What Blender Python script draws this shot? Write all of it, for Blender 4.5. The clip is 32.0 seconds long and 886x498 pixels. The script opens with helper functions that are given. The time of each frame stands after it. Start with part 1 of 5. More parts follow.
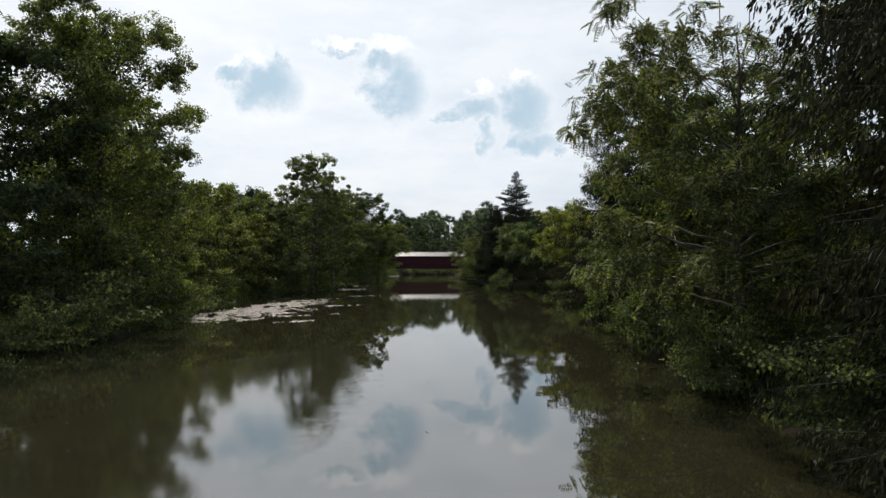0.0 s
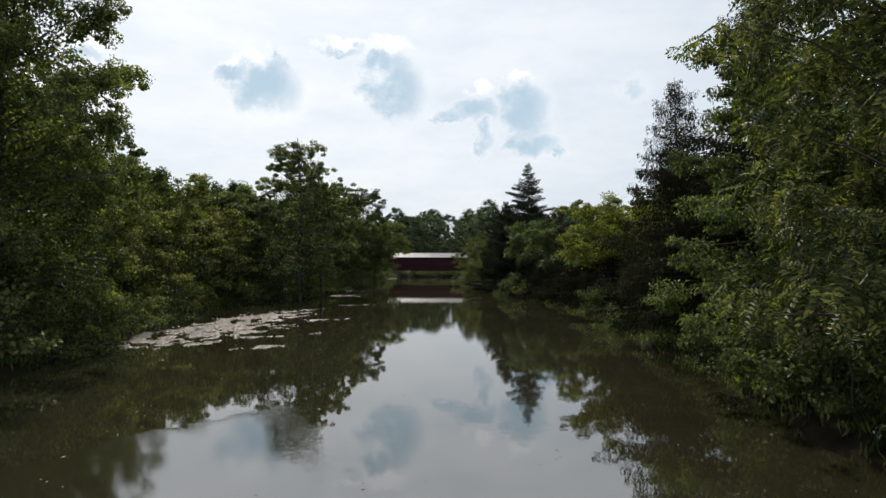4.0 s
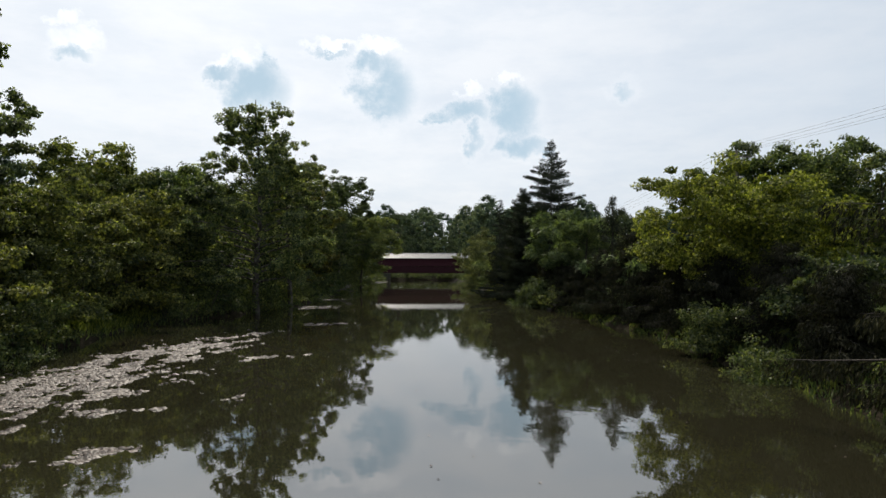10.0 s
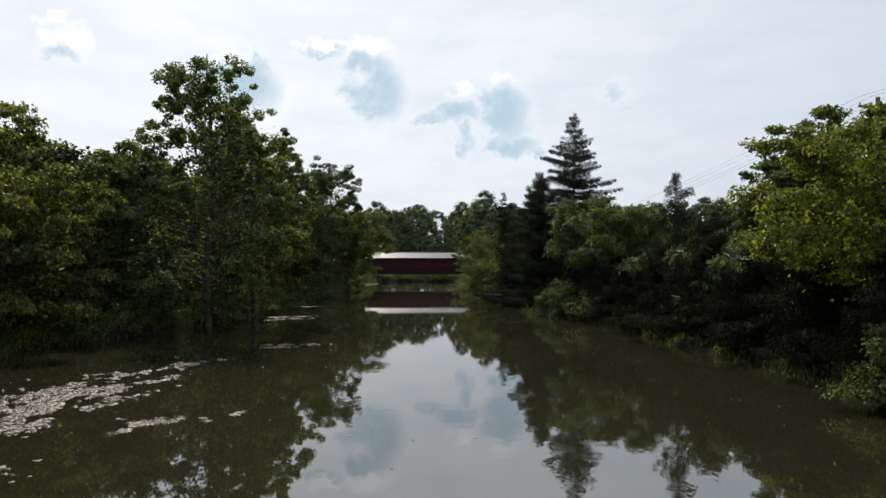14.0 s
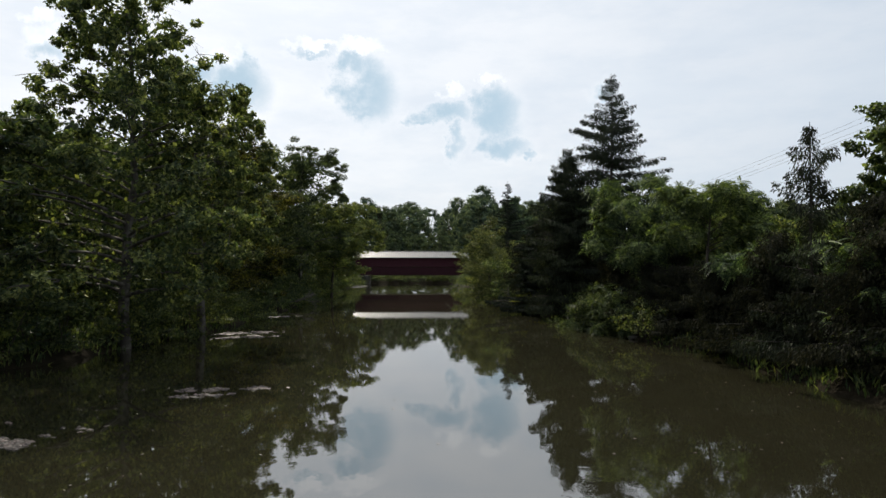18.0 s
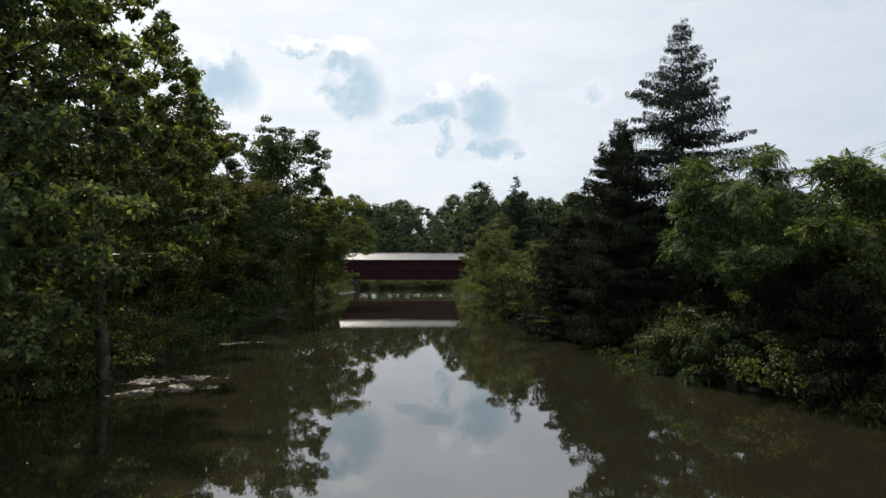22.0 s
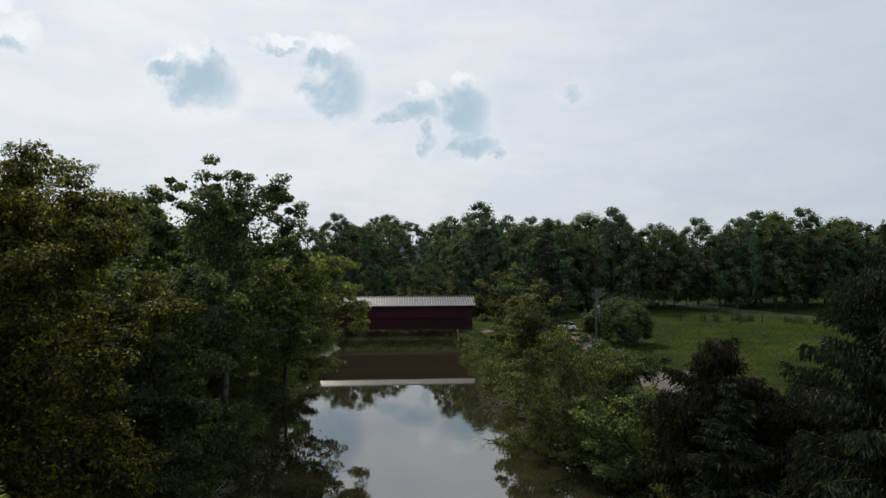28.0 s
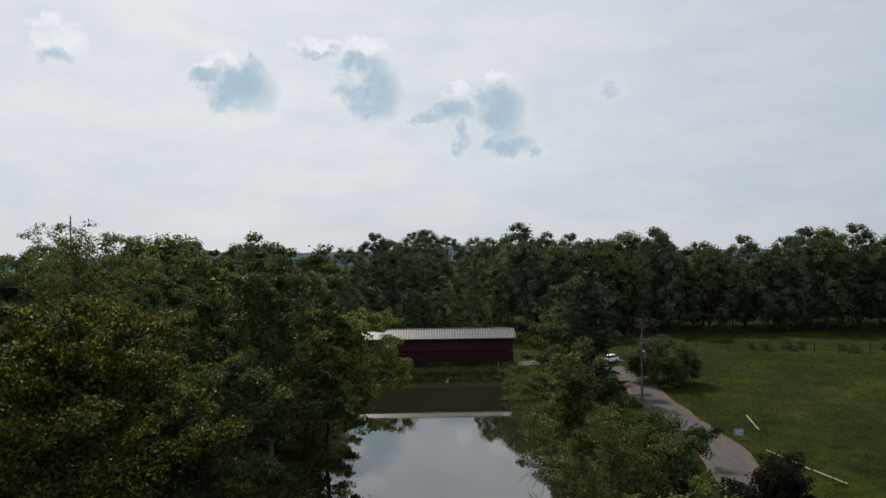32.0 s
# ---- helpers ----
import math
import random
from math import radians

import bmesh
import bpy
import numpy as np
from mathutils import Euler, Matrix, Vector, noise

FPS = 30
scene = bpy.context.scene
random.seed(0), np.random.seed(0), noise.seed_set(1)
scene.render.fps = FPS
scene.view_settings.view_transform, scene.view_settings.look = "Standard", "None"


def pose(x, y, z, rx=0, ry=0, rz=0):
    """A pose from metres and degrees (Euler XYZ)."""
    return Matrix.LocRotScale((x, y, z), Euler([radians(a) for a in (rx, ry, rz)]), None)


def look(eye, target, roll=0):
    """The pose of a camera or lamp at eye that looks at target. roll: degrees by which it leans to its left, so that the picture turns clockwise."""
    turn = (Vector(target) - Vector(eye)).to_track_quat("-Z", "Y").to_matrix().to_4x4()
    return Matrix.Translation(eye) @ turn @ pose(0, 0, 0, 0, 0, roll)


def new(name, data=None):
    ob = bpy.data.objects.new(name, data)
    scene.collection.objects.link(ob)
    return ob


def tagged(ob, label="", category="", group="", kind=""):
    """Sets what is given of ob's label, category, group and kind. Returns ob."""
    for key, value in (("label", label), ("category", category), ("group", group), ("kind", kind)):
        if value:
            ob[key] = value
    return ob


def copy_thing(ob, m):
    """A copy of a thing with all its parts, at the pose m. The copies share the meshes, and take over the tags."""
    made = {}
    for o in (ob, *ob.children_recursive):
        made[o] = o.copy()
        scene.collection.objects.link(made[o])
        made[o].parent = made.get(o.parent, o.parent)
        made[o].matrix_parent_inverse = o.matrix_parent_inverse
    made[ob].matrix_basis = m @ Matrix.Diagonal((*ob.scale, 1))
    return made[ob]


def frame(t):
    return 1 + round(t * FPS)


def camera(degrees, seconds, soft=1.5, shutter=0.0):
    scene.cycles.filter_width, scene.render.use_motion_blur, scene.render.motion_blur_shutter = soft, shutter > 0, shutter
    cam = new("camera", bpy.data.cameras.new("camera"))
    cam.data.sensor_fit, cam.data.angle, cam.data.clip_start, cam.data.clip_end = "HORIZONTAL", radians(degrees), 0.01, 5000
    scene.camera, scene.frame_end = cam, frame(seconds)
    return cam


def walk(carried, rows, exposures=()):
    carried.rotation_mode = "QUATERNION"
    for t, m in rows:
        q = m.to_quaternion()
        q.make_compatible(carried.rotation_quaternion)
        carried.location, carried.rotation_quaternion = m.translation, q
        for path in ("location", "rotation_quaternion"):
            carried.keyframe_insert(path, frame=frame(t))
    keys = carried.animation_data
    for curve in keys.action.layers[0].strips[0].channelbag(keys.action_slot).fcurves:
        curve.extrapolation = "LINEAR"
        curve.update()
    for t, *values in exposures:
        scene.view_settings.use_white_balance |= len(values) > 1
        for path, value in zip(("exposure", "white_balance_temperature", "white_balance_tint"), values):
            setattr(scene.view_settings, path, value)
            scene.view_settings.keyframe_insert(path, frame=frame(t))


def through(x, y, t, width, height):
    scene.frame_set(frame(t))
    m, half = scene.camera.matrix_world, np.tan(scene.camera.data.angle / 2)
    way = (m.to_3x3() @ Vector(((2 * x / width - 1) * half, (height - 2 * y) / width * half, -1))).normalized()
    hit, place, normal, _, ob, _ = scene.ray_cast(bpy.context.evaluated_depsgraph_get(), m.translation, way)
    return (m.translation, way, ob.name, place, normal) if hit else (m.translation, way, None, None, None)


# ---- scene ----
cam = camera(68.9, 32.0)
METRES, EYE, TILT, LEAN, TURN = 120.0, 5.34, 1.12, 0.0, 0.0
ROWS = [
    (0.0, 0.0, 0.0, 0.0, 0.0, -0.08, -0.0),
    (0.5, -0.0006, 0.0117, 0.0001, 0.03, -0.08, -0.02),
    (1.0, -0.0014, 0.0253, 0.0005, 0.06, -0.07, -0.04),
    (1.5, -0.0023, 0.0386, 0.0008, 0.03, -0.07, -0.08),
    (2.0, -0.0034, 0.0534, 0.0009, 0.01, -0.06, -0.11),
    (2.5, -0.0044, 0.0678, 0.0011, -0.01, -0.05, -0.13),
    (3.0, -0.0055, 0.0839, 0.0013, -0.07, -0.05, -0.15),
    (3.5, -0.0065, 0.0991, 0.0014, -0.11, -0.06, -0.15),
    (5.5, -0.0116, 0.1636, 0.0017, -0.39, -0.07, -0.25),
    (6.0, -0.013, 0.1805, 0.0016, -0.46, -0.05, -0.24),
    (6.5, -0.0142, 0.1962, 0.0015, -0.54, -0.03, -0.25),
    (7.0, -0.0156, 0.2133, 0.0012, -0.61, -0.01, -0.23),
    (7.5, -0.0168, 0.2289, 0.0008, -0.69, -0.01, -0.23),
    (8.0, -0.0178, 0.246, 0.0002, -0.75, 0.0, -0.19),
    (8.5, -0.019, 0.262, -0.0005, -0.84, 0.02, -0.21),
    (9.0, -0.0197, 0.2795, -0.0013, -0.9, 0.04, -0.2),
    (9.5, -0.0204, 0.2956, -0.002, -0.97, 0.06, -0.18),
    (10.0, -0.0213, 0.313, -0.0026, -1.06, 0.06, -0.16),
    (10.5, -0.0219, 0.329, -0.0031, -1.15, 0.08, -0.16),
    (11.0, -0.0227, 0.3463, -0.0037, -1.25, 0.09, -0.13),
    (11.5, -0.0233, 0.3622, -0.0043, -1.33, 0.12, -0.13),
    (12.0, -0.0241, 0.38, -0.0051, -1.43, 0.12, -0.1),
    (12.5, -0.0249, 0.3962, -0.0057, -1.51, 0.12, -0.1),
    (13.0, -0.0258, 0.4138, -0.0061, -1.59, 0.12, -0.07),
    (13.5, -0.0267, 0.4299, -0.0063, -1.68, 0.12, -0.06),
    (14.0, -0.0277, 0.4474, -0.0065, -1.78, 0.11, -0.06),
    (14.5, -0.0289, 0.4647, -0.0067, -1.89, 0.12, -0.06),
    (16.5, -0.0323, 0.5307, -0.0096, -2.32, 0.18, -0.13),
    (17.0, -0.0331, 0.547, -0.0099, -2.43, 0.17, -0.12),
    (17.5, -0.0338, 0.5647, -0.0101, -2.53, 0.17, -0.13),
    (18.0, -0.0347, 0.5811, -0.0102, -2.65, 0.16, -0.13),
    (18.5, -0.0355, 0.5987, -0.0106, -2.77, 0.16, -0.12),
    (19.0, -0.0365, 0.615, -0.0109, -2.9, 0.16, -0.15),
    (19.5, -0.0373, 0.6326, -0.0111, -3.01, 0.14, -0.14),
    (20.0, -0.0379, 0.6491, -0.0115, -3.11, 0.16, -0.14),
    (20.5, -0.0388, 0.6667, -0.0119, -3.24, 0.15, -0.14),
    (21.0, -0.0397, 0.6831, -0.0118, -3.35, 0.16, -0.14),
    (21.5, -0.0407, 0.7008, -0.0099, -3.45, 0.16, -0.14),
    (22.0, -0.0415, 0.7168, -0.007, -3.55, 0.15, -0.13),
    (22.5, -0.0425, 0.7341, -0.0024, -3.65, 0.17, -0.13),
    (23.0, -0.0435, 0.7499, 0.0034, -3.76, 0.16, -0.14),
    (23.5, -0.0449, 0.7669, 0.0097, -3.9, 0.18, -0.14),
    (24.0, -0.0462, 0.7823, 0.0154, -4.01, 0.19, -0.14),
    (24.5, -0.0474, 0.7992, 0.0219, -4.1, 0.19, -0.09),
    (25.0, -0.0484, 0.8148, 0.0277, -4.18, 0.2, -0.08),
    (25.5, -0.0499, 0.8317, 0.0344, -4.31, 0.17, -0.06),
    (27.5, -0.0606, 0.9101, 0.0578, -4.99, 0.07, -0.07),
    (28.0, -0.062, 0.9234, 0.0645, -5.24, 0.05, -0.07),
    (28.5, -0.064, 0.9305, 0.0709, -5.25, 0.08, -0.05),
    (29.0, -0.0659, 0.9318, 0.0776, -4.64, 0.08, 0.08),
    (29.5, -0.0666, 0.932, 0.0838, -3.98, 0.08, 0.19),
    (30.0, -0.0666, 0.9315, 0.0908, -3.49, 0.06, 0.31),
    (30.5, -0.0663, 0.9313, 0.097, -3.07, 0.07, 0.35),
    (31.0, -0.0663, 0.931, 0.1036, -2.69, 0.05, 0.41),
    (31.5, -0.0662, 0.931, 0.1097, -2.34, 0.04, 0.47),
    (32.0, -0.066, 0.9309, 0.116, -2.02, 0.03, 0.51),
]
walk(cam, [(t, pose(0, 0, EYE, TILT, LEAN, TURN) @ pose(METRES * x, METRES * y, METRES * z, 90 + pitch, roll, yaw)) for t, x, y, z, yaw, pitch, roll in ROWS],
     [(0, -0.02), (14, -0.02), (20, 0.0), (24, -0.06), (28, -0.22), (32, -0.34)])

# ---- light ----
SUN_AZ, SUN_EL = -18.0, 47.0          # degrees from the creek's line (minus: towards its left bank), height
sun_dir = Vector((math.sin(radians(SUN_AZ)) * math.cos(radians(SUN_EL)), math.cos(radians(SUN_AZ)) * math.cos(radians(SUN_EL)), math.sin(radians(SUN_EL))))
sun_data = bpy.data.lights.new("sun", "SUN")
sun_data.energy, sun_data.angle, sun_data.color = 4.8, radians(2.0), (1.0, 0.92, 0.78)
sun = new("sun", sun_data)
sun.matrix_world = look((0, 0, 0), -sun_dir)

world = bpy.data.worlds.new("overcast_sky")
scene.world = world
world.use_nodes = True
wn, wl = world.node_tree.nodes, world.node_tree.links
wn.clear()


def wmath(op, a, b=None, c=None, clamp=False):
    n = wn.new("ShaderNodeMath")
    n.operation, n.use_clamp = op, clamp
    for i, v in enumerate((a, b, c)):
        if v is None:
            continue
        if isinstance(v, (int, float)):
            n.inputs[i].default_value = v
        else:
            wl.new(v, n.inputs[i])
    return n.outputs[0]


def wmix(f, a, b):
    n = wn.new("ShaderNodeMix")
    n.data_type = "RGBA"
    for i, v in ((0, f), (6, a), (7, b)):
        if isinstance(v, (int, float)):
            n.inputs[i].default_value = v
        elif isinstance(v, tuple):
            n.inputs[i].default_value = (*v, 1)
        else:
            wl.new(v, n.inputs[i])
    return n.outputs[2]


def wnoise(vec, scale, detail=4, rough=0.55, stretch=(1, 1, 1), shift=(0, 0, 0)):
    m = wn.new("ShaderNodeMapping")
    m.inputs["Scale"].default_value, m.inputs["Location"].default_value = stretch, shift
    wl.new(vec, m.inputs[0])
    n = wn.new("ShaderNodeTexNoise")
    n.inputs["Scale"].default_value, n.inputs["Detail"].default_value, n.inputs["Roughness"].default_value = scale, detail, rough
    wl.new(m.outputs[0], n.inputs["Vector"])
    return n.outputs["Fac"]


def wstep(v, lo, hi):
    n = wn.new("ShaderNodeMapRange")
    n.interpolation_type = "SMOOTHSTEP"
    n.inputs[1].default_value, n.inputs[2].default_value = lo, hi
    wl.new(v, n.inputs[0])
    return n.outputs[0]


way = wn.new("ShaderNodeTexCoord").outputs["Generated"]
sep = wn.new("ShaderNodeSeparateXYZ")
wl.new(way, sep.inputs[0])
ahead = wmath("MAXIMUM", sep.outputs[1], 0.02)
# cloud patches, by their slope to the side (u) and upwards (v) of the creek's line
warp_u = wmath("MULTIPLY", wmath("SUBTRACT", wnoise(way, 17, 8, 0.68), 0.5), 0.095)
warp_v = wmath("MULTIPLY", wmath("SUBTRACT", wnoise(way, 17, 8, 0.68, shift=(3, 7, 1)), 0.5), 0.095)
cu = wmath("ADD", wmath("DIVIDE", sep.outputs[0], ahead), warp_u)
cv = wmath("ADD", wmath("DIVIDE", sep.outputs[2], ahead), warp_v)
clouds = [(-0.28, 0.271, 0.052, 0.043, 1), (-0.331, 0.297, 0.029, 0.012, 0.7), (-0.259, 0.306, 0.02, 0.011, 0.7), (-0.073, 0.267, 0.043, 0.048, 1),
          (-0.099, 0.311, 0.026, 0.015, 0.8), (-0.157, 0.323, 0.033, 0.007, 0.6), (-0.077, 0.228, 0.026, 0.010, 0.7), (0.045, 0.228, 0.042, 0.020, 0.95),
          (0.017, 0.218, 0.031, 0.008, 0.6), (0.062, 0.188, 0.014, 0.024, 0.6), (0.123, 0.237, 0.036, 0.040, 1.05), (0.135, 0.183, 0.039, 0.019, 0.8),
          (0.176, 0.175, 0.018, 0.008, 0.5), (0.3, 0.269, 0.022, 0.018, 0.35), (-0.545, 0.325, 0.030, 0.016, 0.5)]
best = None
for u, v, a, b, w in clouds:
    du, dv = wmath("DIVIDE", wmath("SUBTRACT", cu, u), a), wmath("DIVIDE", wmath("SUBTRACT", cv, v), b)
    s = wmath("SUBTRACT", w, wmath("ADD", wmath("MULTIPLY", du, du), wmath("MULTIPLY", dv, dv)))
    best = s if best is None else wmath("MAXIMUM", best, s)
front = wstep(sep.outputs[1], 0.05, 0.3)
puff = wmath("ADD", best, wmath("MULTIPLY", wmath("SUBTRACT", wnoise(way, 34, 9, 0.62), 0.5), 2.2))
core = wmath("MULTIPLY", wstep(puff, -0.75, 1.15), front)
# sunlit white fringes round the patches, thickest on their upper sides, and one small white cloud by itself
caps = None
for u, v, a, b in ((-0.30, 0.312, 0.055, 0.014), (-0.085, 0.333, 0.05, 0.012), (-0.15, 0.335, 0.05, 0.008), (-0.545, 0.352, 0.042, 0.024), (-0.57, 0.375, 0.03, 0.010), (0.06, 0.262, 0.03, 0.008), (0.12, 0.29, 0.03, 0.008)):
    du, dv = wmath("DIVIDE", wmath("SUBTRACT", cu, u), a), wmath("DIVIDE", wmath("SUBTRACT", cv, v), b)
    q = wmath("SUBTRACT", 1.0, wmath("ADD", wmath("MULTIPLY", du, du), wmath("MULTIPLY", dv, dv)))
    caps = q if caps is None else wmath("MAXIMUM", caps, q)
white = wmath("MULTIPLY", wstep(wmath("ADD", caps, wmath("MULTIPLY", wmath("SUBTRACT", wnoise(way, 40, 8, 0.6, shift=(1, 4, 8)), 0.5), 2.6)), -0.3, 1.0), front)
rim = wmath("MULTIPLY", wstep(puff, -2.2, -0.1), front)

sky = wn.new("ShaderNodeTexSky")
sky.sky_type, sky.sun_disc = "NISHITA", False
sky.sun_elevation, sky.sun_rotation = radians(SUN_EL), radians(SUN_AZ)
sky.air_density, sky.dust_density = 1.0, 3.0
blue = wn.new("ShaderNodeVectorMath")
blue.operation = "SCALE"
wl.new(sky.outputs[0], blue.inputs[0])
blue.inputs[3].default_value = 0.10
# thin high overcast, streaked, brighter about the sun
streak = wstep(wnoise(way, 2.6, 6, 0.6, stretch=(1, 1, 4.5)), 0.3, 0.72)
dot = wn.new("ShaderNodeVectorMath")
dot.operation = "DOT_PRODUCT"
wl.new(way, dot.inputs[0])
dot.inputs[1].default_value = sun_dir
glow = wmath("POWER", wmath("MAXIMUM", dot.outputs["Value"], 0.0), 5.0)
wisp = wstep(wnoise(way, 7, 8, 0.62, stretch=(1, 1, 3.0), shift=(5, 2, 9)), 0.35, 0.7)
veil = wmix(streak, (0.70, 0.785, 0.89), (0.83, 0.895, 0.97))
veil = wmix(wmath("MULTIPLY", wisp, 0.5), veil, (0.98, 1.0, 1.03))
veil = wmix(wmath("MULTIPLY", wstep(sep.outputs[0], 0.0, 0.75), 0.5), veil, (0.54, 0.63, 0.73))
veil = wmix(wmath("MULTIPLY", glow, 0.3, clamp=True), veil, (1.6, 1.57, 1.5))
veil = wmix(wmath("MULTIPLY", rim, 0.16), veil, (1.14, 1.16, 1.18))
veil = wmix(wmath("MULTIPLY", white, 0.55), veil, (1.2, 1.22, 1.24))
over = wmix(0.88, blue.outputs[0], veil)
full = wmix(wmath("MULTIPLY", core, 0.9), over, (0.47, 0.635, 0.765))
bg = wn.new("ShaderNodeBackground")
bg.inputs[1].default_value = 1.0
wl.new(full, bg.inputs[0])
wl.new(bg.outputs[0], wn.new("ShaderNodeOutputWorld").inputs[0])

# ---- materials ----


def material(name):
    m = bpy.data.materials.new(name)
    m.use_nodes = True
    t = m.node_tree
    return m, t.nodes, t.links, t.nodes["Principled BSDF"]


def ramp(nodes, links, src, stops):
    r = nodes.new("ShaderNodeValToRGB")
    while len(r.color_ramp.elements) < len(stops):
        r.color_ramp.elements.new(0.5)
    for e, (p, c) in zip(r.color_ramp.elements, stops):
        e.position, e.color = p, (*c, 1)
    links.new(src, r.inputs[0])
    return r.outputs[0]


def noise_of(nodes, links, scale, detail=4.0, rough=0.55, coord="Object", stretch=(1, 1, 1)):
    tc, mp, n = nodes.new("ShaderNodeTexCoord"), nodes.new("ShaderNodeMapping"), nodes.new("ShaderNodeTexNoise")
    mp.inputs["Scale"].default_value = stretch
    links.new(tc.outputs[coord], mp.inputs[0])
    links.new(mp.outputs[0], n.inputs["Vector"])
    n.inputs["Scale"].default_value, n.inputs["Detail"].default_value, n.inputs["Roughness"].default_value = scale, detail, rough
    return n.outputs["Fac"]


def mixed(nodes, links, f, a, b, blend="MIX"):
    n = nodes.new("ShaderNodeMix")
    n.data_type, n.blend_type = "RGBA", blend
    for i, v in ((0, f), (6, a), (7, b)):
        if isinstance(v, (int, float)):
            n.inputs[i].default_value = v
        elif isinstance(v, tuple):
            n.inputs[i].default_value = (*v, 1)
        else:
            links.new(v, n.inputs[i])
    return n.outputs[2]


def bumped(nodes, links, bsdf, src, strength, distance):
    b = nodes.new("ShaderNodeBump")
    b.inputs["Strength"].default_value, b.inputs["Distance"].default_value = strength, distance
    links.new(src, b.inputs["Height"])
    links.new(b.outputs[0], bsdf.inputs["Normal"])


def leaf_material(name, dark, mid, light, through=0.4, gloss=0.5):
    """Foliage: each leaf has its own tone, with lighter and darker sprays; light comes through the blades."""
    m, n, l, b = material(name)
    g = n.new("ShaderNodeNewGeometry")
    own = ramp(n, l, g.outputs["Random Per Island"], [(0.0, dark), (0.5, mid), (0.82, light), (1.0, tuple(1.5 * c for c in light))])
    spray = ramp(n, l, noise_of(n, l, 0.35, 3), [(0.35, (1.06, 1.09, 1.12)), (0.65, (2.15, 2.1, 1.78))])
    col = mixed(n, l, 1.0, own, spray, "MULTIPLY")
    each = ramp(n, l, n.new("ShaderNodeObjectInfo").outputs["Random"], [(0.0, (0.8, 0.85, 0.85)), (0.5, (1.0, 1.0, 1.0)), (1.0, (1.3, 1.18, 0.95))])
    col = mixed(n, l, 1.0, col, each, "MULTIPLY")
    l.new(col, b.inputs["Base Color"])
    b.inputs["Roughness"].default_value = gloss
    b.inputs["Specular IOR Level"].default_value = 0.14
    tr = n.new("ShaderNodeBsdfTranslucent")
    l.new(mixed(n, l, 1.0, col, (1.5, 1.6, 0.62), "MULTIPLY"), tr.inputs[0])
    mx = n.new("ShaderNodeMixShader")
    mx.inputs[0].default_value = through
    l.new(b.outputs[0], mx.inputs[1])
    l.new(tr.outputs[0], mx.inputs[2])
    l.new(mx.outputs[0], n["Material Output"].inputs[0])
    return m


def bark_material(name, dark, light, scale=3.0, patch=None):
    m, n, l, b = material(name)
    f = noise_of(n, l, scale, 6, 0.65, stretch=(1, 1, 0.25))
    col = ramp(n, l, f, [(0.3, dark), (0.7, light)])
    if patch:
        col = mixed(n, l, ramp(n, l, noise_of(n, l, 1.3, 3), [(0.48, (0, 0, 0)), (0.56, (1, 1, 1))]), col, patch)
    l.new(col, b.inputs["Base Color"])
    b.inputs["Roughness"].default_value = 0.9
    bumped(n, l, b, f, 0.7, 0.05)
    return m


M = {}
M["leaf_sycamore"] = leaf_material("sycamore_leaves", (0.016, 0.026, 0.014), (0.036, 0.050, 0.025), (0.098, 0.108, 0.048))
M["leaf_maple"] = leaf_material("maple_leaves", (0.018, 0.029, 0.015), (0.037, 0.051, 0.025), (0.080, 0.092, 0.040))
# A darker copy of maple leaves, with backlit and bank shade in its colour.
M["leaf_shaded"] = leaf_material("shade_darkened_leaves", (0.012, 0.020, 0.012), (0.025, 0.035, 0.019), (0.056, 0.066, 0.031))
M["leaf_yellow"] = leaf_material("yellowing_leaves", (0.015, 0.022, 0.011), (0.033, 0.042, 0.019), (0.076, 0.084, 0.036), 0.4)
M["leaf_olive"] = leaf_material("olive_green_leaves", (0.008, 0.010, 0.004), (0.023, 0.024, 0.008), (0.080, 0.072, 0.016), 0.42)
M["leaf_lime"] = leaf_material("bright_leaves", (0.019, 0.027, 0.007), (0.050, 0.060, 0.014), (0.108, 0.112, 0.028), 0.45)
M["leaf_locust"] = leaf_material("locust_leaflets", (0.014, 0.024, 0.015), (0.029, 0.044, 0.025), (0.068, 0.090, 0.044), 0.36)
M["leaf_walnut"] = leaf_material("walnut_leaflets", (0.010, 0.016, 0.010), (0.022, 0.031, 0.017), (0.068, 0.076, 0.037), 0.32)
M["leaf_willow"] = leaf_material("greyish_willow_leaves", (0.017, 0.023, 0.012), (0.038, 0.044, 0.021), (0.076, 0.078, 0.037), 0.4)
# Aerial haze is put into this leaf colour as a bluish tint.
M["leaf_hazed"] = leaf_material("haze_tinted_leaves", (0.021, 0.034, 0.028), (0.038, 0.056, 0.043), (0.068, 0.086, 0.060), 0.25, 0.9)
M["leaf_wood"] = leaf_material("meadow_edge_woodland_leaves", (0.013, 0.021, 0.015), (0.026, 0.037, 0.024), (0.048, 0.060, 0.035), 0.25, 0.9)
M["leaf_shrub"] = leaf_material("bank_shrub_leaves", (0.020, 0.029, 0.015), (0.041, 0.053, 0.026), (0.084, 0.090, 0.041), 0.42)
M["needle"] = leaf_material("spruce_needles", (0.006, 0.008, 0.007), (0.011, 0.015, 0.011), (0.020, 0.026, 0.017), 0.1, 0.75)
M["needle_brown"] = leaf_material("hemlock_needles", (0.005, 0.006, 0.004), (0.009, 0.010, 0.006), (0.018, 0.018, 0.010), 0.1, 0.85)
M["bark"] = bark_material("grey_brown_bark", (0.02, 0.016, 0.012), (0.055, 0.045, 0.036))
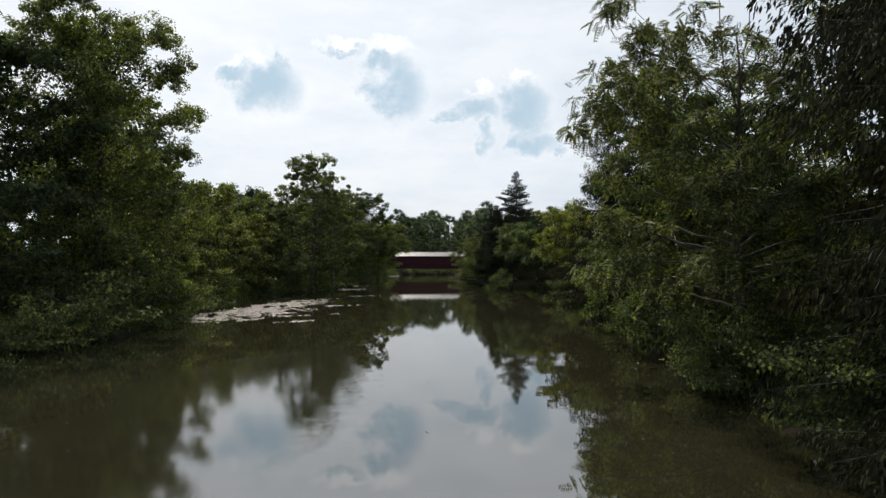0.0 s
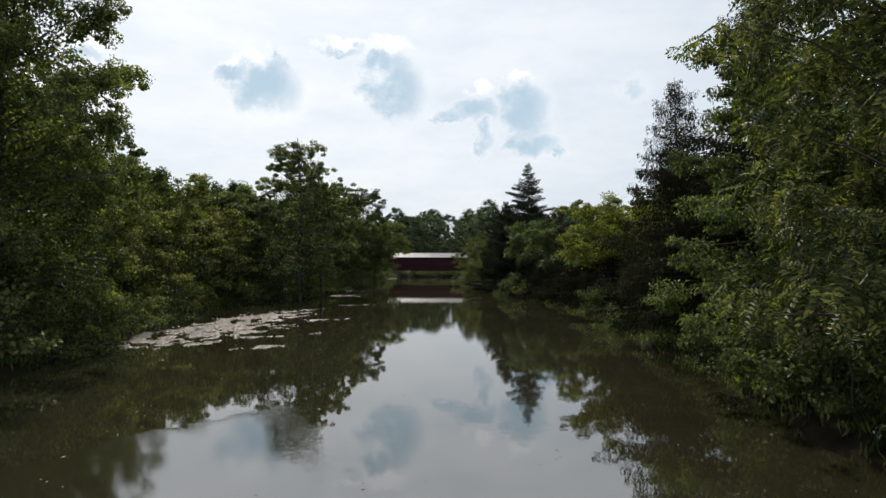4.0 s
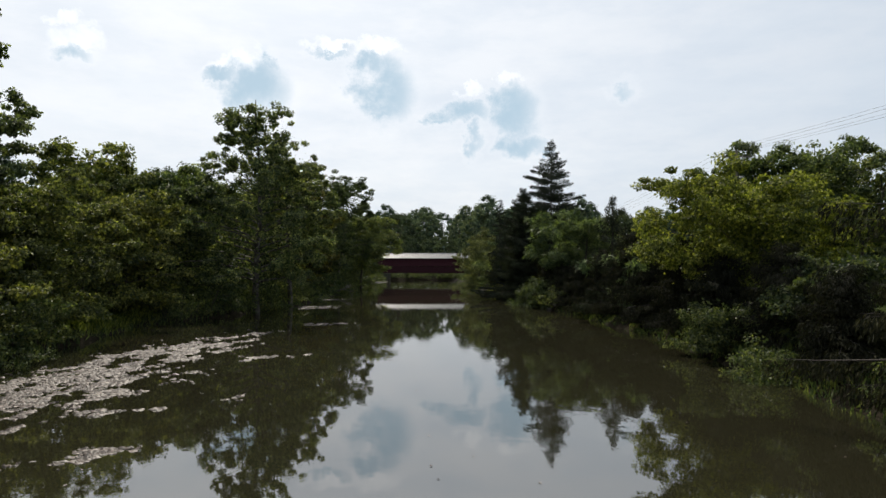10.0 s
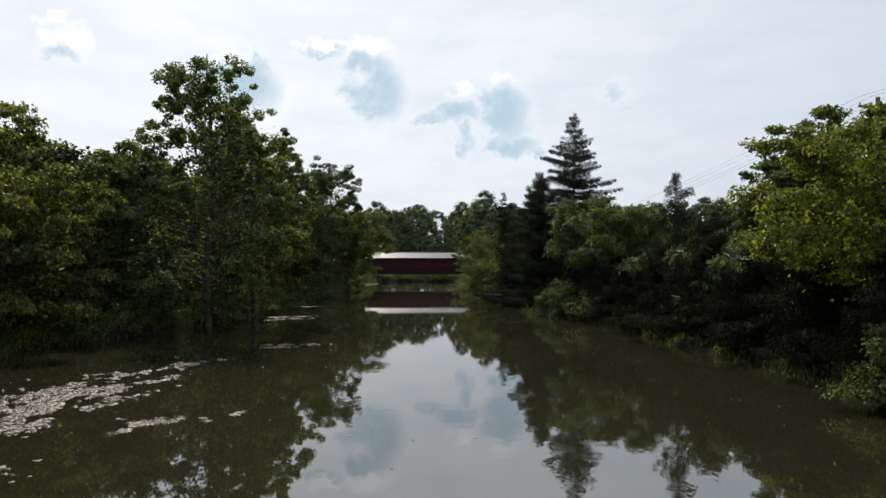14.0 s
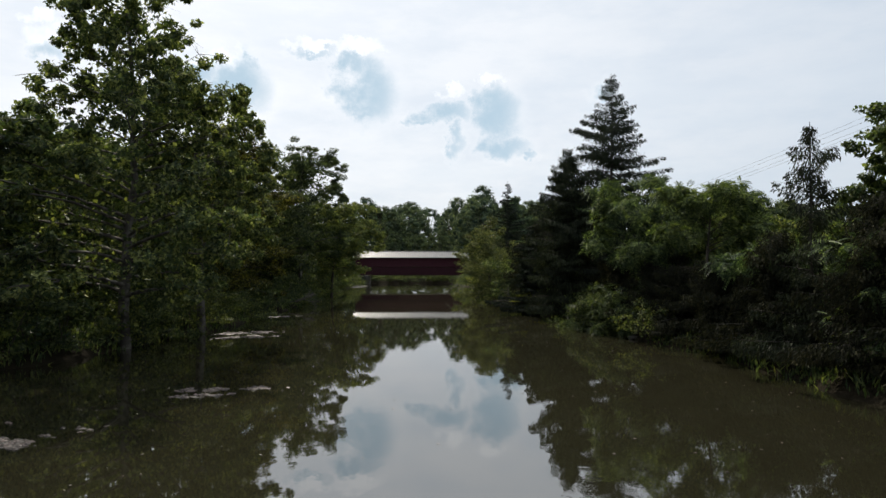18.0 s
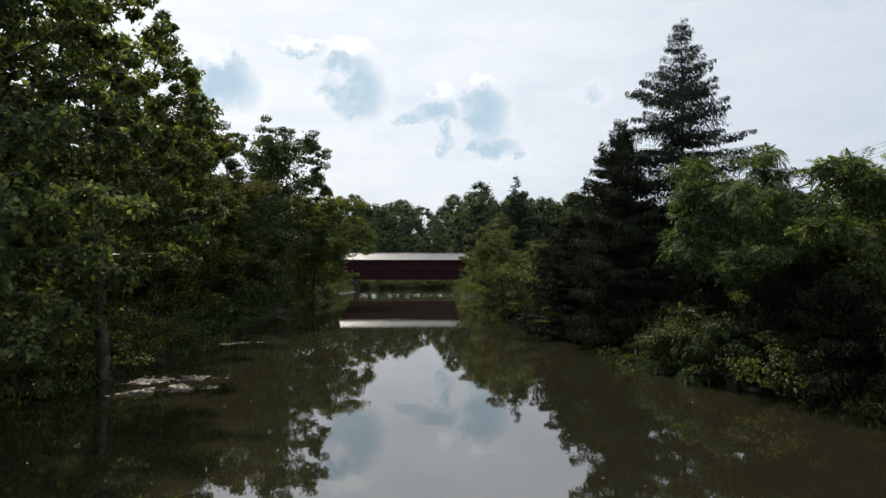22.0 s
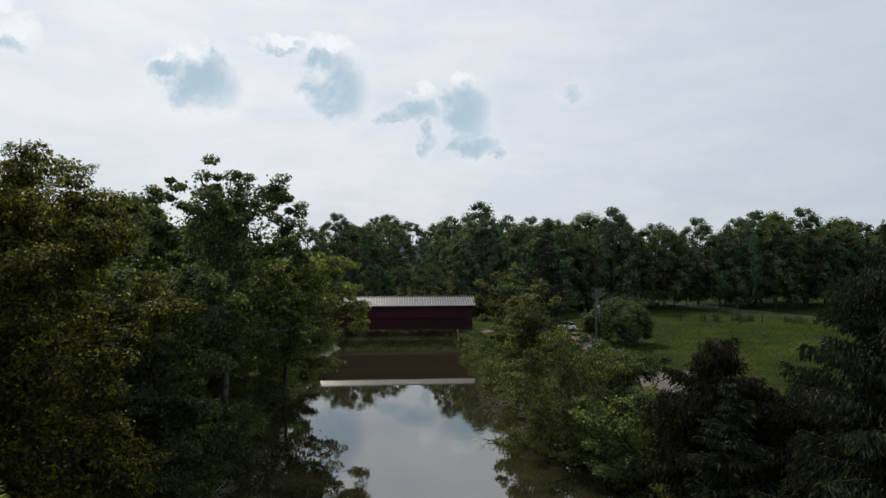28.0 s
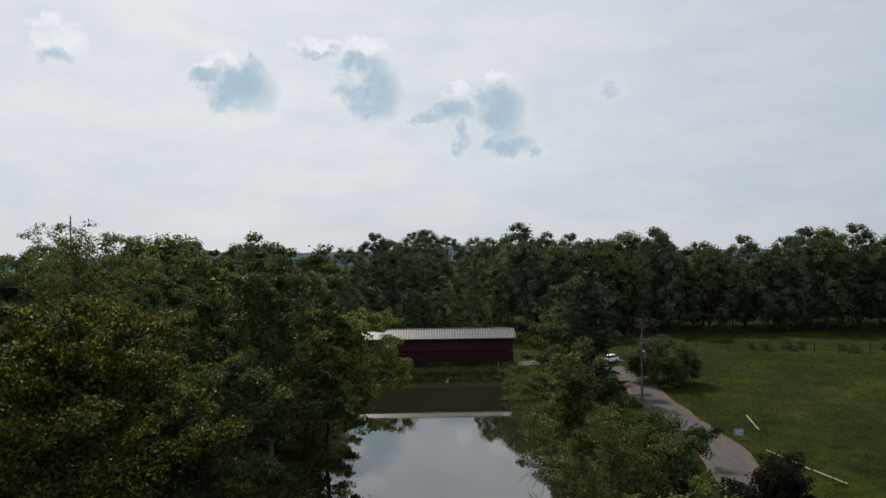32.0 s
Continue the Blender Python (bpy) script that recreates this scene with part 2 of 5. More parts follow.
M["bark_sycamore"] = bark_material("mottled_sycamore_bark", (0.022, 0.019, 0.015), (0.055, 0.047, 0.038), 2.0, (0.10, 0.092, 0.076))
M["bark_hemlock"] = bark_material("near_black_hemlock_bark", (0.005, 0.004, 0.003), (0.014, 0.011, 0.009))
M["bark_dark"] = bark_material("dark_spruce_bark", (0.014, 0.011, 0.009), (0.038, 0.030, 0.024))

m, n, l, b = material("grass_and_soil")
big, small, tuft = noise_of(n, l, 0.09, 8, 0.62), noise_of(n, l, 1.6, 6, 0.65), noise_of(n, l, 0.45, 5, 0.7, stretch=(1, 0.6, 1))
col = ramp(n, l, big, [(0.3, (0.010, 0.019, 0.0025)), (0.48, (0.018, 0.031, 0.0035)), (0.6, (0.034, 0.043, 0.006)), (0.75, (0.054, 0.058, 0.010))])
col = mixed(n, l, 0.8, col, ramp(n, l, small, [(0.25, (0.3, 0.34, 0.26)), (0.55, (1, 1, 1)), (0.8, (1.5, 1.42, 1.1))]), "MULTIPLY")
col = mixed(n, l, 0.75, col, ramp(n, l, tuft, [(0.36, (0.42, 0.40, 0.34)), (0.5, (1, 1, 1)), (0.68, (1.35, 1.3, 1.0))]), "MULTIPLY")
sx = n.new("ShaderNodeSeparateXYZ")
l.new(n.new("ShaderNodeTexCoord").outputs["Object"], sx.inputs[0])
mr = n.new("ShaderNodeMapRange")
mr.inputs[1].default_value, mr.inputs[2].default_value = 0.5, 1.5
l.new(sx.outputs[2], mr.inputs[0])
col = mixed(n, l, mr.outputs[0], ramp(n, l, small, [(0.3, (0.012, 0.010, 0.006)), (0.7, (0.030, 0.025, 0.016))]), col)
l.new(col, b.inputs["Base Color"])
b.inputs["Roughness"].default_value = 0.95
b.inputs["Specular IOR Level"].default_value = 0.05
bumped(n, l, b, noise_of(n, l, 5, 6, 0.7), 1.0, 0.25)
M["ground"] = m

m, n, l, b = material("murky_creek_water")
col = ramp(n, l, noise_of(n, l, 0.05, 3), [(0.35, (0.0158, 0.0150, 0.0084)), (0.65, (0.0195, 0.0184, 0.0102))])
l.new(col, b.inputs["Base Color"])
b.inputs["IOR"].default_value = 2.85
b.inputs["Specular IOR Level"].default_value = 0.5
b.inputs["Roughness"].default_value = 0.02
calm = ramp(n, l, noise_of(n, l, 0.045, 2, stretch=(1, 0.5, 1)), [(0.42, (0.15, 0.15, 0.15)), (0.62, (1, 1, 1))])
rip = n.new("ShaderNodeMath")
rip.operation = "MULTIPLY"
l.new(noise_of(n, l, 2.2, 3, 0.5, stretch=(1, 0.6, 1)), rip.inputs[0])
l.new(calm, rip.inputs[1])
# a rippled patch towards the left bank, placed to fit the view
tc, mp, dist = n.new("ShaderNodeTexCoord"), n.new("ShaderNodeMapping"), n.new("ShaderNodeVectorMath")
mp.inputs["Location"].default_value, mp.inputs["Scale"].default_value = (8.0 / 5.0, -25.0 / 14.0, 0), (1 / 5.0, 1 / 14.0, 1)
dist.operation = "LENGTH"
l.new(tc.outputs["Object"], mp.inputs[0])
l.new(mp.outputs[0], dist.inputs[0])
ragged_edge = n.new("ShaderNodeMath")
ragged_edge.operation = "MULTIPLY_ADD"
l.new(noise_of(n, l, 0.35, 4), ragged_edge.inputs[0])
ragged_edge.inputs[1].default_value = 0.9
l.new(dist.outputs["Value"], ragged_edge.inputs[2])
patch = n.new("ShaderNodeMapRange")
patch.interpolation_type = "SMOOTHSTEP"
patch.inputs[1].default_value, patch.inputs[2].default_value, patch.inputs[3].default_value, patch.inputs[4].default_value = 1.15, 1.5, 1.0, 0.0
l.new(ragged_edge.outputs[0], patch.inputs[0])
blur = n.new("ShaderNodeMapRange")
blur.inputs[3].default_value, blur.inputs[4].default_value = 0.02, 0.06
l.new(patch.outputs[0], blur.inputs[0])
l.new(blur.outputs[0], b.inputs["Roughness"])
edge = ramp(n, l, patch.outputs[0], [(0.0, (0, 0, 0)), (0.25, (1, 1, 1)), (0.7, (0.5, 0.5, 0.5)), (1.0, (0.12, 0.12, 0.12))])
crest = n.new("ShaderNodeMath")
crest.operation = "MULTIPLY"
l.new(edge, crest.inputs[0])
crest.inputs[1].default_value = 1.6
ruffle = n.new("ShaderNodeMath")
ruffle.operation = "MULTIPLY_ADD"
l.new(noise_of(n, l, 9.0, 3, 0.55, stretch=(1, 0.7, 1)), ruffle.inputs[0])
l.new(crest.outputs[0], ruffle.inputs[1])
l.new(rip.outputs[0], ruffle.inputs[2])
bumped(n, l, b, ruffle.outputs[0], 0.25, 0.018)
M["water"] = m


def plain(name, dark, light, scale=2.0, rough=0.8, metal=0.0, stretch=(1, 1, 1), relief=0.0, spec=0.5):
    m, n, l, b = material(name)
    f = noise_of(n, l, scale, 6, 0.6, stretch=stretch)
    l.new(ramp(n, l, f, [(0.3, dark), (0.7, light)]), b.inputs["Base Color"])
    b.inputs["Roughness"].default_value, b.inputs["Metallic"].default_value = rough, metal
    b.inputs["Specular IOR Level"].default_value = spec
    if relief:
        bumped(n, l, b, f, 0.6, relief)
    return m


M["red_boards"] = plain("barn_red_boards", (0.028, 0.007, 0.011), (0.046, 0.011, 0.017), 3, 0.8, 0, (3, 3, 0.3), 0.01, 0.2)
M["red_dark"] = plain("weathered_dark_red_timber", (0.020, 0.006, 0.009), (0.034, 0.009, 0.013), 3, 0.85, 0, (1, 1, 0.4), 0.01, 0.2)
M["roof_metal"] = plain("galvanised_roof_sheet", (0.038, 0.040, 0.045), (0.10, 0.103, 0.11), 1.6, 0.34, 0.15, (1, 4, 1))
# The glints along the seams are put in as a pale base colour.
M["roof_seam"] = plain("glint_bright_roof_seam", (0.20, 0.205, 0.215), (0.42, 0.42, 0.43), 3.0, 0.38, 0.5)
M["stone"] = plain("dark_field_stone", (0.028, 0.026, 0.022), (0.075, 0.070, 0.060), 1.5, 0.9, 0, (1, 1, 1), 0.04)
M["gravel"] = plain("pale_gravel_road", (0.060, 0.043, 0.032), (0.115, 0.086, 0.066), 1.2, 0.95, 0, (1, 0.5, 1), 0.03, 0.2)
M["asphalt"] = plain("worn_grey_asphalt", (0.050, 0.044, 0.045), (0.088, 0.077, 0.077), 1.5, 0.9, 0, (1, 0.4, 1), 0.02, 0.2)
M["pole_wood"] = plain("weathered_grey_pole_wood", (0.06, 0.055, 0.045), (0.14, 0.125, 0.105), 4, 0.9, 0, (1, 1, 0.15), 0.01)
M["pale_wood"] = plain("pale_bare_timber", (0.26, 0.23, 0.17), (0.42, 0.37, 0.29), 4, 0.85, 0, (0.3, 1, 1), 0.01)
m, n, l, b = material("dried_floating_algae")
tone = ramp(n, l, n.new("ShaderNodeNewGeometry").outputs["Random Per Island"], [(0.0, (0.020, 0.016, 0.011)), (0.5, (0.058, 0.042, 0.034)), (1.0, (0.15, 0.112, 0.096))])
l.new(tone, b.inputs["Base Color"])
b.inputs["Roughness"].default_value = 0.55
b.inputs["Specular IOR Level"].default_value = 0.45
M["algae"] = m
# Haze is put into both base colours, the ridge's and the field's.
M["ridge"] = plain("haze_blue_ridge", (0.05, 0.075, 0.095), (0.075, 0.105, 0.125), 0.01, 1.0, 0, (1, 1, 1), 0, 0.0)
M["field"] = plain("haze_tinted_field", (0.15, 0.19, 0.17), (0.20, 0.24, 0.21), 0.01, 1.0, 0, (1, 1, 1), 0, 0.0)
M["car_white"] = plain("white_car_paint", (0.75, 0.76, 0.77), (0.82, 0.82, 0.82), 1, 0.25)
M["dark_glass"] = plain("dark_car_glass", (0.02, 0.022, 0.025), (0.03, 0.032, 0.035), 1, 0.05)
M["rubber"] = plain("black_rubber", (0.015, 0.015, 0.015), (0.03, 0.03, 0.03), 8, 0.8)
M["steel"] = plain("dull_grey_steel", (0.12, 0.125, 0.13), (0.20, 0.205, 0.21), 5, 0.5, 0.6)
M["sign_blue"] = plain("pale_blue_sign_panel", (0.16, 0.20, 0.28), (0.22, 0.26, 0.34), 3, 0.5)
M["sign_white"] = plain("white_lettering", (0.75, 0.76, 0.78), (0.82, 0.82, 0.82), 3, 0.5)
M["grass_blade"] = leaf_material("rough_meadow_grass", (0.016, 0.027, 0.003), (0.026, 0.040, 0.005), (0.054, 0.062, 0.010), 0.3, 0.5)

# ---- mesh helpers ----


def mesh_np(name, V, F, mat, smooth=False):
    V, F = np.asarray(V, np.float32), np.asarray(F, np.int32)
    me = bpy.data.meshes.new(name)
    k = F.shape[1]
    me.vertices.add(len(V))
    me.vertices.foreach_set("co", V.ravel())
    me.loops.add(F.size)
    me.loops.foreach_set("vertex_index", F.ravel())
    me.polygons.add(len(F))
    me.polygons.foreach_set("loop_start", np.arange(0, F.size, k, dtype=np.int32))
    me.polygons.foreach_set("use_smooth", np.full(len(F), smooth))
    me.update(calc_edges=True)
    me.materials.append(mat)
    return me


def part(name, me, material_, parent, label=""):
    """One mesh object under a thing or a part; me is a bmesh or a mesh."""
    if isinstance(me, bmesh.types.BMesh):
        data = bpy.data.meshes.new(name)
        me.to_mesh(data)
        me.free()
        data.materials.append(material_)
    else:
        data = me
    ob = new(name, data)
    ob.parent = parent
    return tagged(ob, label)


def thing(name, m, label, category, group="", kind=""):
    e = new(name)
    e.matrix_world = m
    return tagged(e, label, category, group, kind)


def box(bm, cx, cy, cz, sx_, sy_, sz_, m=None, bevel=0.0):
    """A box with centre and size, into bm."""
    r = bmesh.ops.create_cube(bm, size=1.0, matrix=(m or Matrix()) @ Matrix.Translation((cx, cy, cz)) @ Matrix.Diagonal((sx_, sy_, sz_, 1)))
    if bevel:
        es = {e for v in r["verts"] for e in v.link_edges}
        bmesh.ops.bevel(bm, geom=list(es), offset=bevel, segments=1, affect="EDGES")
    return bm


def rod(bm, a, b, r1, r2=None, sides=8):
    """A tapered rod from a to b, into bm."""
    a, b = Vector(a), Vector(b)
    d = b - a
    bmesh.ops.create_cone(bm, cap_ends=True, segments=sides, radius1=r1, radius2=r1 if r2 is None else r2, depth=d.length,
                          matrix=Matrix.Translation((a + b) / 2) @ d.to_track_quat("Z", "Y").to_matrix().to_4x4())
    return bm


def tubes(lines, sides=4):
    """Vertices and faces of tapered tubes; lines: (points n x 3, radius at the start, radius at the end)."""
    VV, FF, base = [], [], 0
    ang = np.arange(sides) * 2 * np.pi / sides
    for P, r0, r1 in lines:
        P = np.asarray(P, float)
        k = len(P)
        T = np.gradient(P, axis=0)
        T /= np.linalg.norm(T, axis=1)[:, None] + 1e-9
        ref = np.where(np.abs(T[:, 2:3]) > 0.9, [[1.0, 0, 0]], [[0, 0, 1.0]])
        A = np.cross(T, ref)
        A /= np.linalg.norm(A, axis=1)[:, None] + 1e-9
        B = np.cross(T, A)
        R = np.linspace(r0, r1, k)[:, None, None]
        ring = P[:, None] + R * (A[:, None] * np.cos(ang)[None, :, None] + B[:, None] * np.sin(ang)[None, :, None])
        VV.append(ring.reshape(-1, 3))
        i = np.arange(k - 1)[:, None] * sides + np.arange(sides)[None]
        j = np.arange(k - 1)[:, None] * sides + (np.arange(sides)[None] + 1) % sides
        FF.append(np.stack([i, j, j + sides, i + sides], -1).reshape(-1, 4) + base)
        base += k * sides
    return np.concatenate(VV), np.concatenate(FF)


def blades(C, D, N, length, width, fold=0.18):
    """Folded leaf blades: C bases, D ways along the leaf, N rough normals, all n x 3; length and width n."""
    D = D / (np.linalg.norm(D, axis=1)[:, None] + 1e-9)
    S = np.cross(D, N)
    S /= np.linalg.norm(S, axis=1)[:, None] + 1e-9
    U = np.cross(S, D)
    L, W = length[:, None], width[:, None]
    V = np.stack([C, C + D * L * 0.45 + S * W * 0.5 + U * W * fold, C + D * L - U * L * 0.12, C + D * L * 0.45 - S * W * 0.5 + U * W * fold], 1)
    return V.reshape(-1, 3), np.arange(len(C) * 4).reshape(-1, 4)


def curve_pts(a, ctrl, b, k):
    t = np.linspace(0, 1, k)[:, None]
    return (1 - t) ** 2 * a + 2 * t * (1 - t) * ctrl + t ** 2 * b


# ---- plants ----


def broadleaf(name, label, x, y, H, R, seed, leaves=15000, leaf=0.24, mat="leaf_maple", bark="bark", clear=0.12, lean=(0, 0), limbs=20, lumps=0.95,
              stems=1, frond=False, z=None, swell=0.5, peak=0.45, cat="tree", group="bank trees", aspect=0.5, droop=0.25, ragged=0.35, twigs=1.0, flutter=0.28, pads=0.5, open_top=0.0, sub=1.0, slim=0.8, core=0.0):
    """A broad-leaved tree or shrub: tapered trunk and limbs, sprays of leaves at the ends of the branches."""
    g = np.random.default_rng(seed)
    lines, heads, hubs, inner = [], [], [], []
    lean = np.array([*lean, 0.0])
    for s in range(stems):
        off = np.array([*(g.normal(0, 0.12 * R, 2) if stems > 1 else (0, 0)), -0.3])
        spread = np.array([*(g.normal(0, 0.35 * R, 2) if stems > 1 else g.normal(0, 0.05 * R, 2)), 0])
        hs = H * (1 if s == 0 else g.uniform(0.7, 0.97))
        r0 = (0.014 * hs + 0.03) * (1 if stems == 1 else 0.65)
        tz = np.linspace(0, 1, 10)
        T = off + np.stack([tz * 0, tz * 0, tz * hs * 0.93], 1) + (spread + lean) * (tz ** 1.5)[:, None] + np.cumsum(g.normal(0, 0.006 * hs, (10, 3)), 0) * [1, 1, 0]
        lines.append((T, r0, r0 * 0.12))
        nl = max(4, int(limbs / stems))
        for i in range(nl):
            f = clear + (0.95 - clear) * ((i + g.uniform(0, 0.8)) / nl)
            P0 = np.array([np.interp(f * 0.93, tz, T[:, c]) for c in range(3)])
            az = i * 2.4 + g.normal(0, 0.5) + s
            prof = max(0.1, math.sin(math.pi * (0.14 + 0.86 * f) ** (math.log(0.5) / math.log(peak))) ** swell)
            L = R * prof * g.uniform(1 - ragged, 1.08) + 0.25
            up = L * (0.12 + 0.75 * f) * g.uniform(0.6, 1.25) - droop * L * (1 - f)
            d = np.array([math.cos(az), math.sin(az), 0])
            P1 = P0 + d * L + [0, 0, up]
            P1[2] = min(max(P1[2], 0.35), hs)
            ctrl = P0 + d * L * 0.5 + [0, 0, max(up, 0) * 0.25 + 0.12 * L]
            B = curve_pts(P0, ctrl, P1, 6) + g.normal(0, 0.02 * L, (6, 3)) * np.linspace(0, 1, 6)[:, None]
            rl = r0 * (1 - f * 0.8) * 0.42 * (0.5 + 0.5 * prof)
            lines.append((B, rl, rl * 0.25))
            heads.append(B[-1])
            hubs.append(B[-1] + [0, 0, -0.5])
            inner += [B[1], B[2], B[3]]
            reach = 0.2 * R + 0.35
            for k in range(max(3, int((4 + reach * 3.2) * sub))):
                t = 1.0 if k % 3 else g.uniform(0.35, 0.95)
                Q0 = np.array([np.interp(t, np.linspace(0, 1, 6), B[:, c]) for c in range(3)])
                q = g.normal(0, 0.8, 3) + d * 0.45 + [0, 0, 0.45 - droop]
                q /= np.linalg.norm(q)
                Lq = reach * g.uniform(0.35, 1.0)
                Q1 = Q0 + q * Lq * [1, 1, pads]
                Q1[2] = max(Q1[2], 0.25)
                if g.random() < twigs:
                    lines.append((np.stack([Q0, (Q0 + Q1) / 2 + [0, 0, 0.06 * Lq], Q1]), rl * 0.3, rl * 0.1))
                heads.append(Q1)
                hubs.append(Q0 + [0, 0, -0.3 * reach])
        heads += [T[-1], T[-2]]
        hubs += [T[-1] + [0, 0, -0.6], T[-2] + [0, 0, -0.6]]
    heads, inner = np.array(heads), np.array(inner)
    if open_top:
        # the upper limbs carry fewer, smaller sprays, with sky between them
        high = np.clip((heads[:, 2] / H - 0.45) / 0.5, 0, 1)
        stay = g.random(len(heads)) > open_top * high
        heads, hubs = heads[stay], np.array(hubs)[stay]
    per = max(3, leaves // len(heads))
    C = np.repeat(heads, per, 0)
    size = lumps * (0.38 + 0.032 * R) * np.repeat(g.uniform(0.45, 1.35, len(heads)) * (1 + 0.4 * open_top * np.clip(heads[:, 2] / H, 0, 1)), per)
    off = g.normal(0, 1, C.shape)
    off *= (0.3 + 0.75 * np.sqrt(g.uniform(0, 1, len(C))) + 0.15 * np.abs(g.normal(0, 1, len(C))))[:, None] / (np.linalg.norm(off, axis=1)[:, None] + 1e-9)
    C = C + off * size[:, None] * [1, 1, aspect]
    C[:, 2] = np.maximum(C[:, 2], 0.12)
    D = off * 0.7 + g.normal(0, 0.55, C.shape) + [0, 0, -0.45]
    out = C - np.repeat(np.array(hubs), per, 0)
    N = off * 0.3 + out / (np.linalg.norm(out, axis=1)[:, None] + 1e-6) * 0.8 + g.normal(0, flutter, C.shape) + [0, 0, 0.4]
    ln = leaf * g.uniform(0.65, 1.3, len(C))
    if not frond:
        # the shaded inside of the crown: fewer, larger sprays
        k = max(2, int((0.22 - 0.16 * min(1.0, open_top * 1.6)) * leaves / len(inner)))
        Ci = np.repeat(inner, k, 0) + g.normal(0, 0.07 * R + 0.2, (len(inner) * k, 3))
        Ci[:, 2] = np.maximum(Ci[:, 2], 0.2)
        C, D, N = np.concatenate([C, Ci]), np.concatenate([D, g.normal(0, 1, Ci.shape)]), np.concatenate([N, g.normal(0, 1, Ci.shape)])
        ln = np.concatenate([ln, leaf * g.uniform(1.1, 1.6, len(Ci))])
    if frond:
        # compound leaves: pairs of leaflets along a drooping midrib
        D = D / np.linalg.norm(D, axis=1)[:, None]
        S = np.cross(D, N)
        S /= np.linalg.norm(S, axis=1)[:, None]
        cc, dd, nn, ll = [], [], [], []
        for q in range(6):
            for sgn in (1, -1):
                t = (q + 0.5) / 6
                cc.append(C + D * (ln * t)[:, None] + [0, 0, -0.22] * (ln * t * t)[:, None])
                dd.append(S * sgn + D * 0.5)
                nn.append(N)
                ll.append(ln * 0.36 * (1.15 - 0.5 * abs(t - 0.35)))
        C, D, N, ln = np.concatenate(cc), np.concatenate(dd), np.concatenate(nn), np.concatenate(ll)
        V, F = blades(C, D, N, ln, ln * 0.42)
    else:
        V, F = blades(C, D, N, ln, ln * slim)
    root = thing(name, pose(x, y, ground_z(x, y) - 0.05 if z is None else z, 0, 0, 0), label, cat, group)
    tv, tf = tubes(lines)
    part("trunk", mesh_np("trunk", tv, tf, M[bark], True), None, root)
    part("crown", mesh_np("crown", V, F, M[mat]), None, root)
    if core and not frond:
        # the close-set leaves inside each spray, as ragged many-sided lumps
        bm = bmesh.new()
        bmesh.ops.create_icosphere(bm, subdivisions=1, radius=1)
        U, T3 = np.array([v.co[:] for v in bm.verts]), np.array([[v.index for v in f.verts] for f in bm.faces])
        bm.free()
        hs_ = size[::per]
        sel = np.arange(len(heads)) if not open_top else np.nonzero(heads[:, 2] < H * (0.78 - 0.3 * open_top))[0]
        K = len(sel)
        ball = U[None] * g.uniform(0.6, 1.25, (K, len(U)))[..., None] * (hs_[sel] * core)[:, None, None] * [1, 1, aspect]
        CV = (heads[sel][:, None] + ball).reshape(-1, 3)
        CV[:, 2] = np.maximum(CV[:, 2], 0.1)
        CF = (T3[None] + (np.arange(K) * len(U))[:, None, None]).reshape(-1, 3)
        part("inner_foliage", mesh_np("inner_foliage", CV, CF, M[mat]), None, root)
    return root


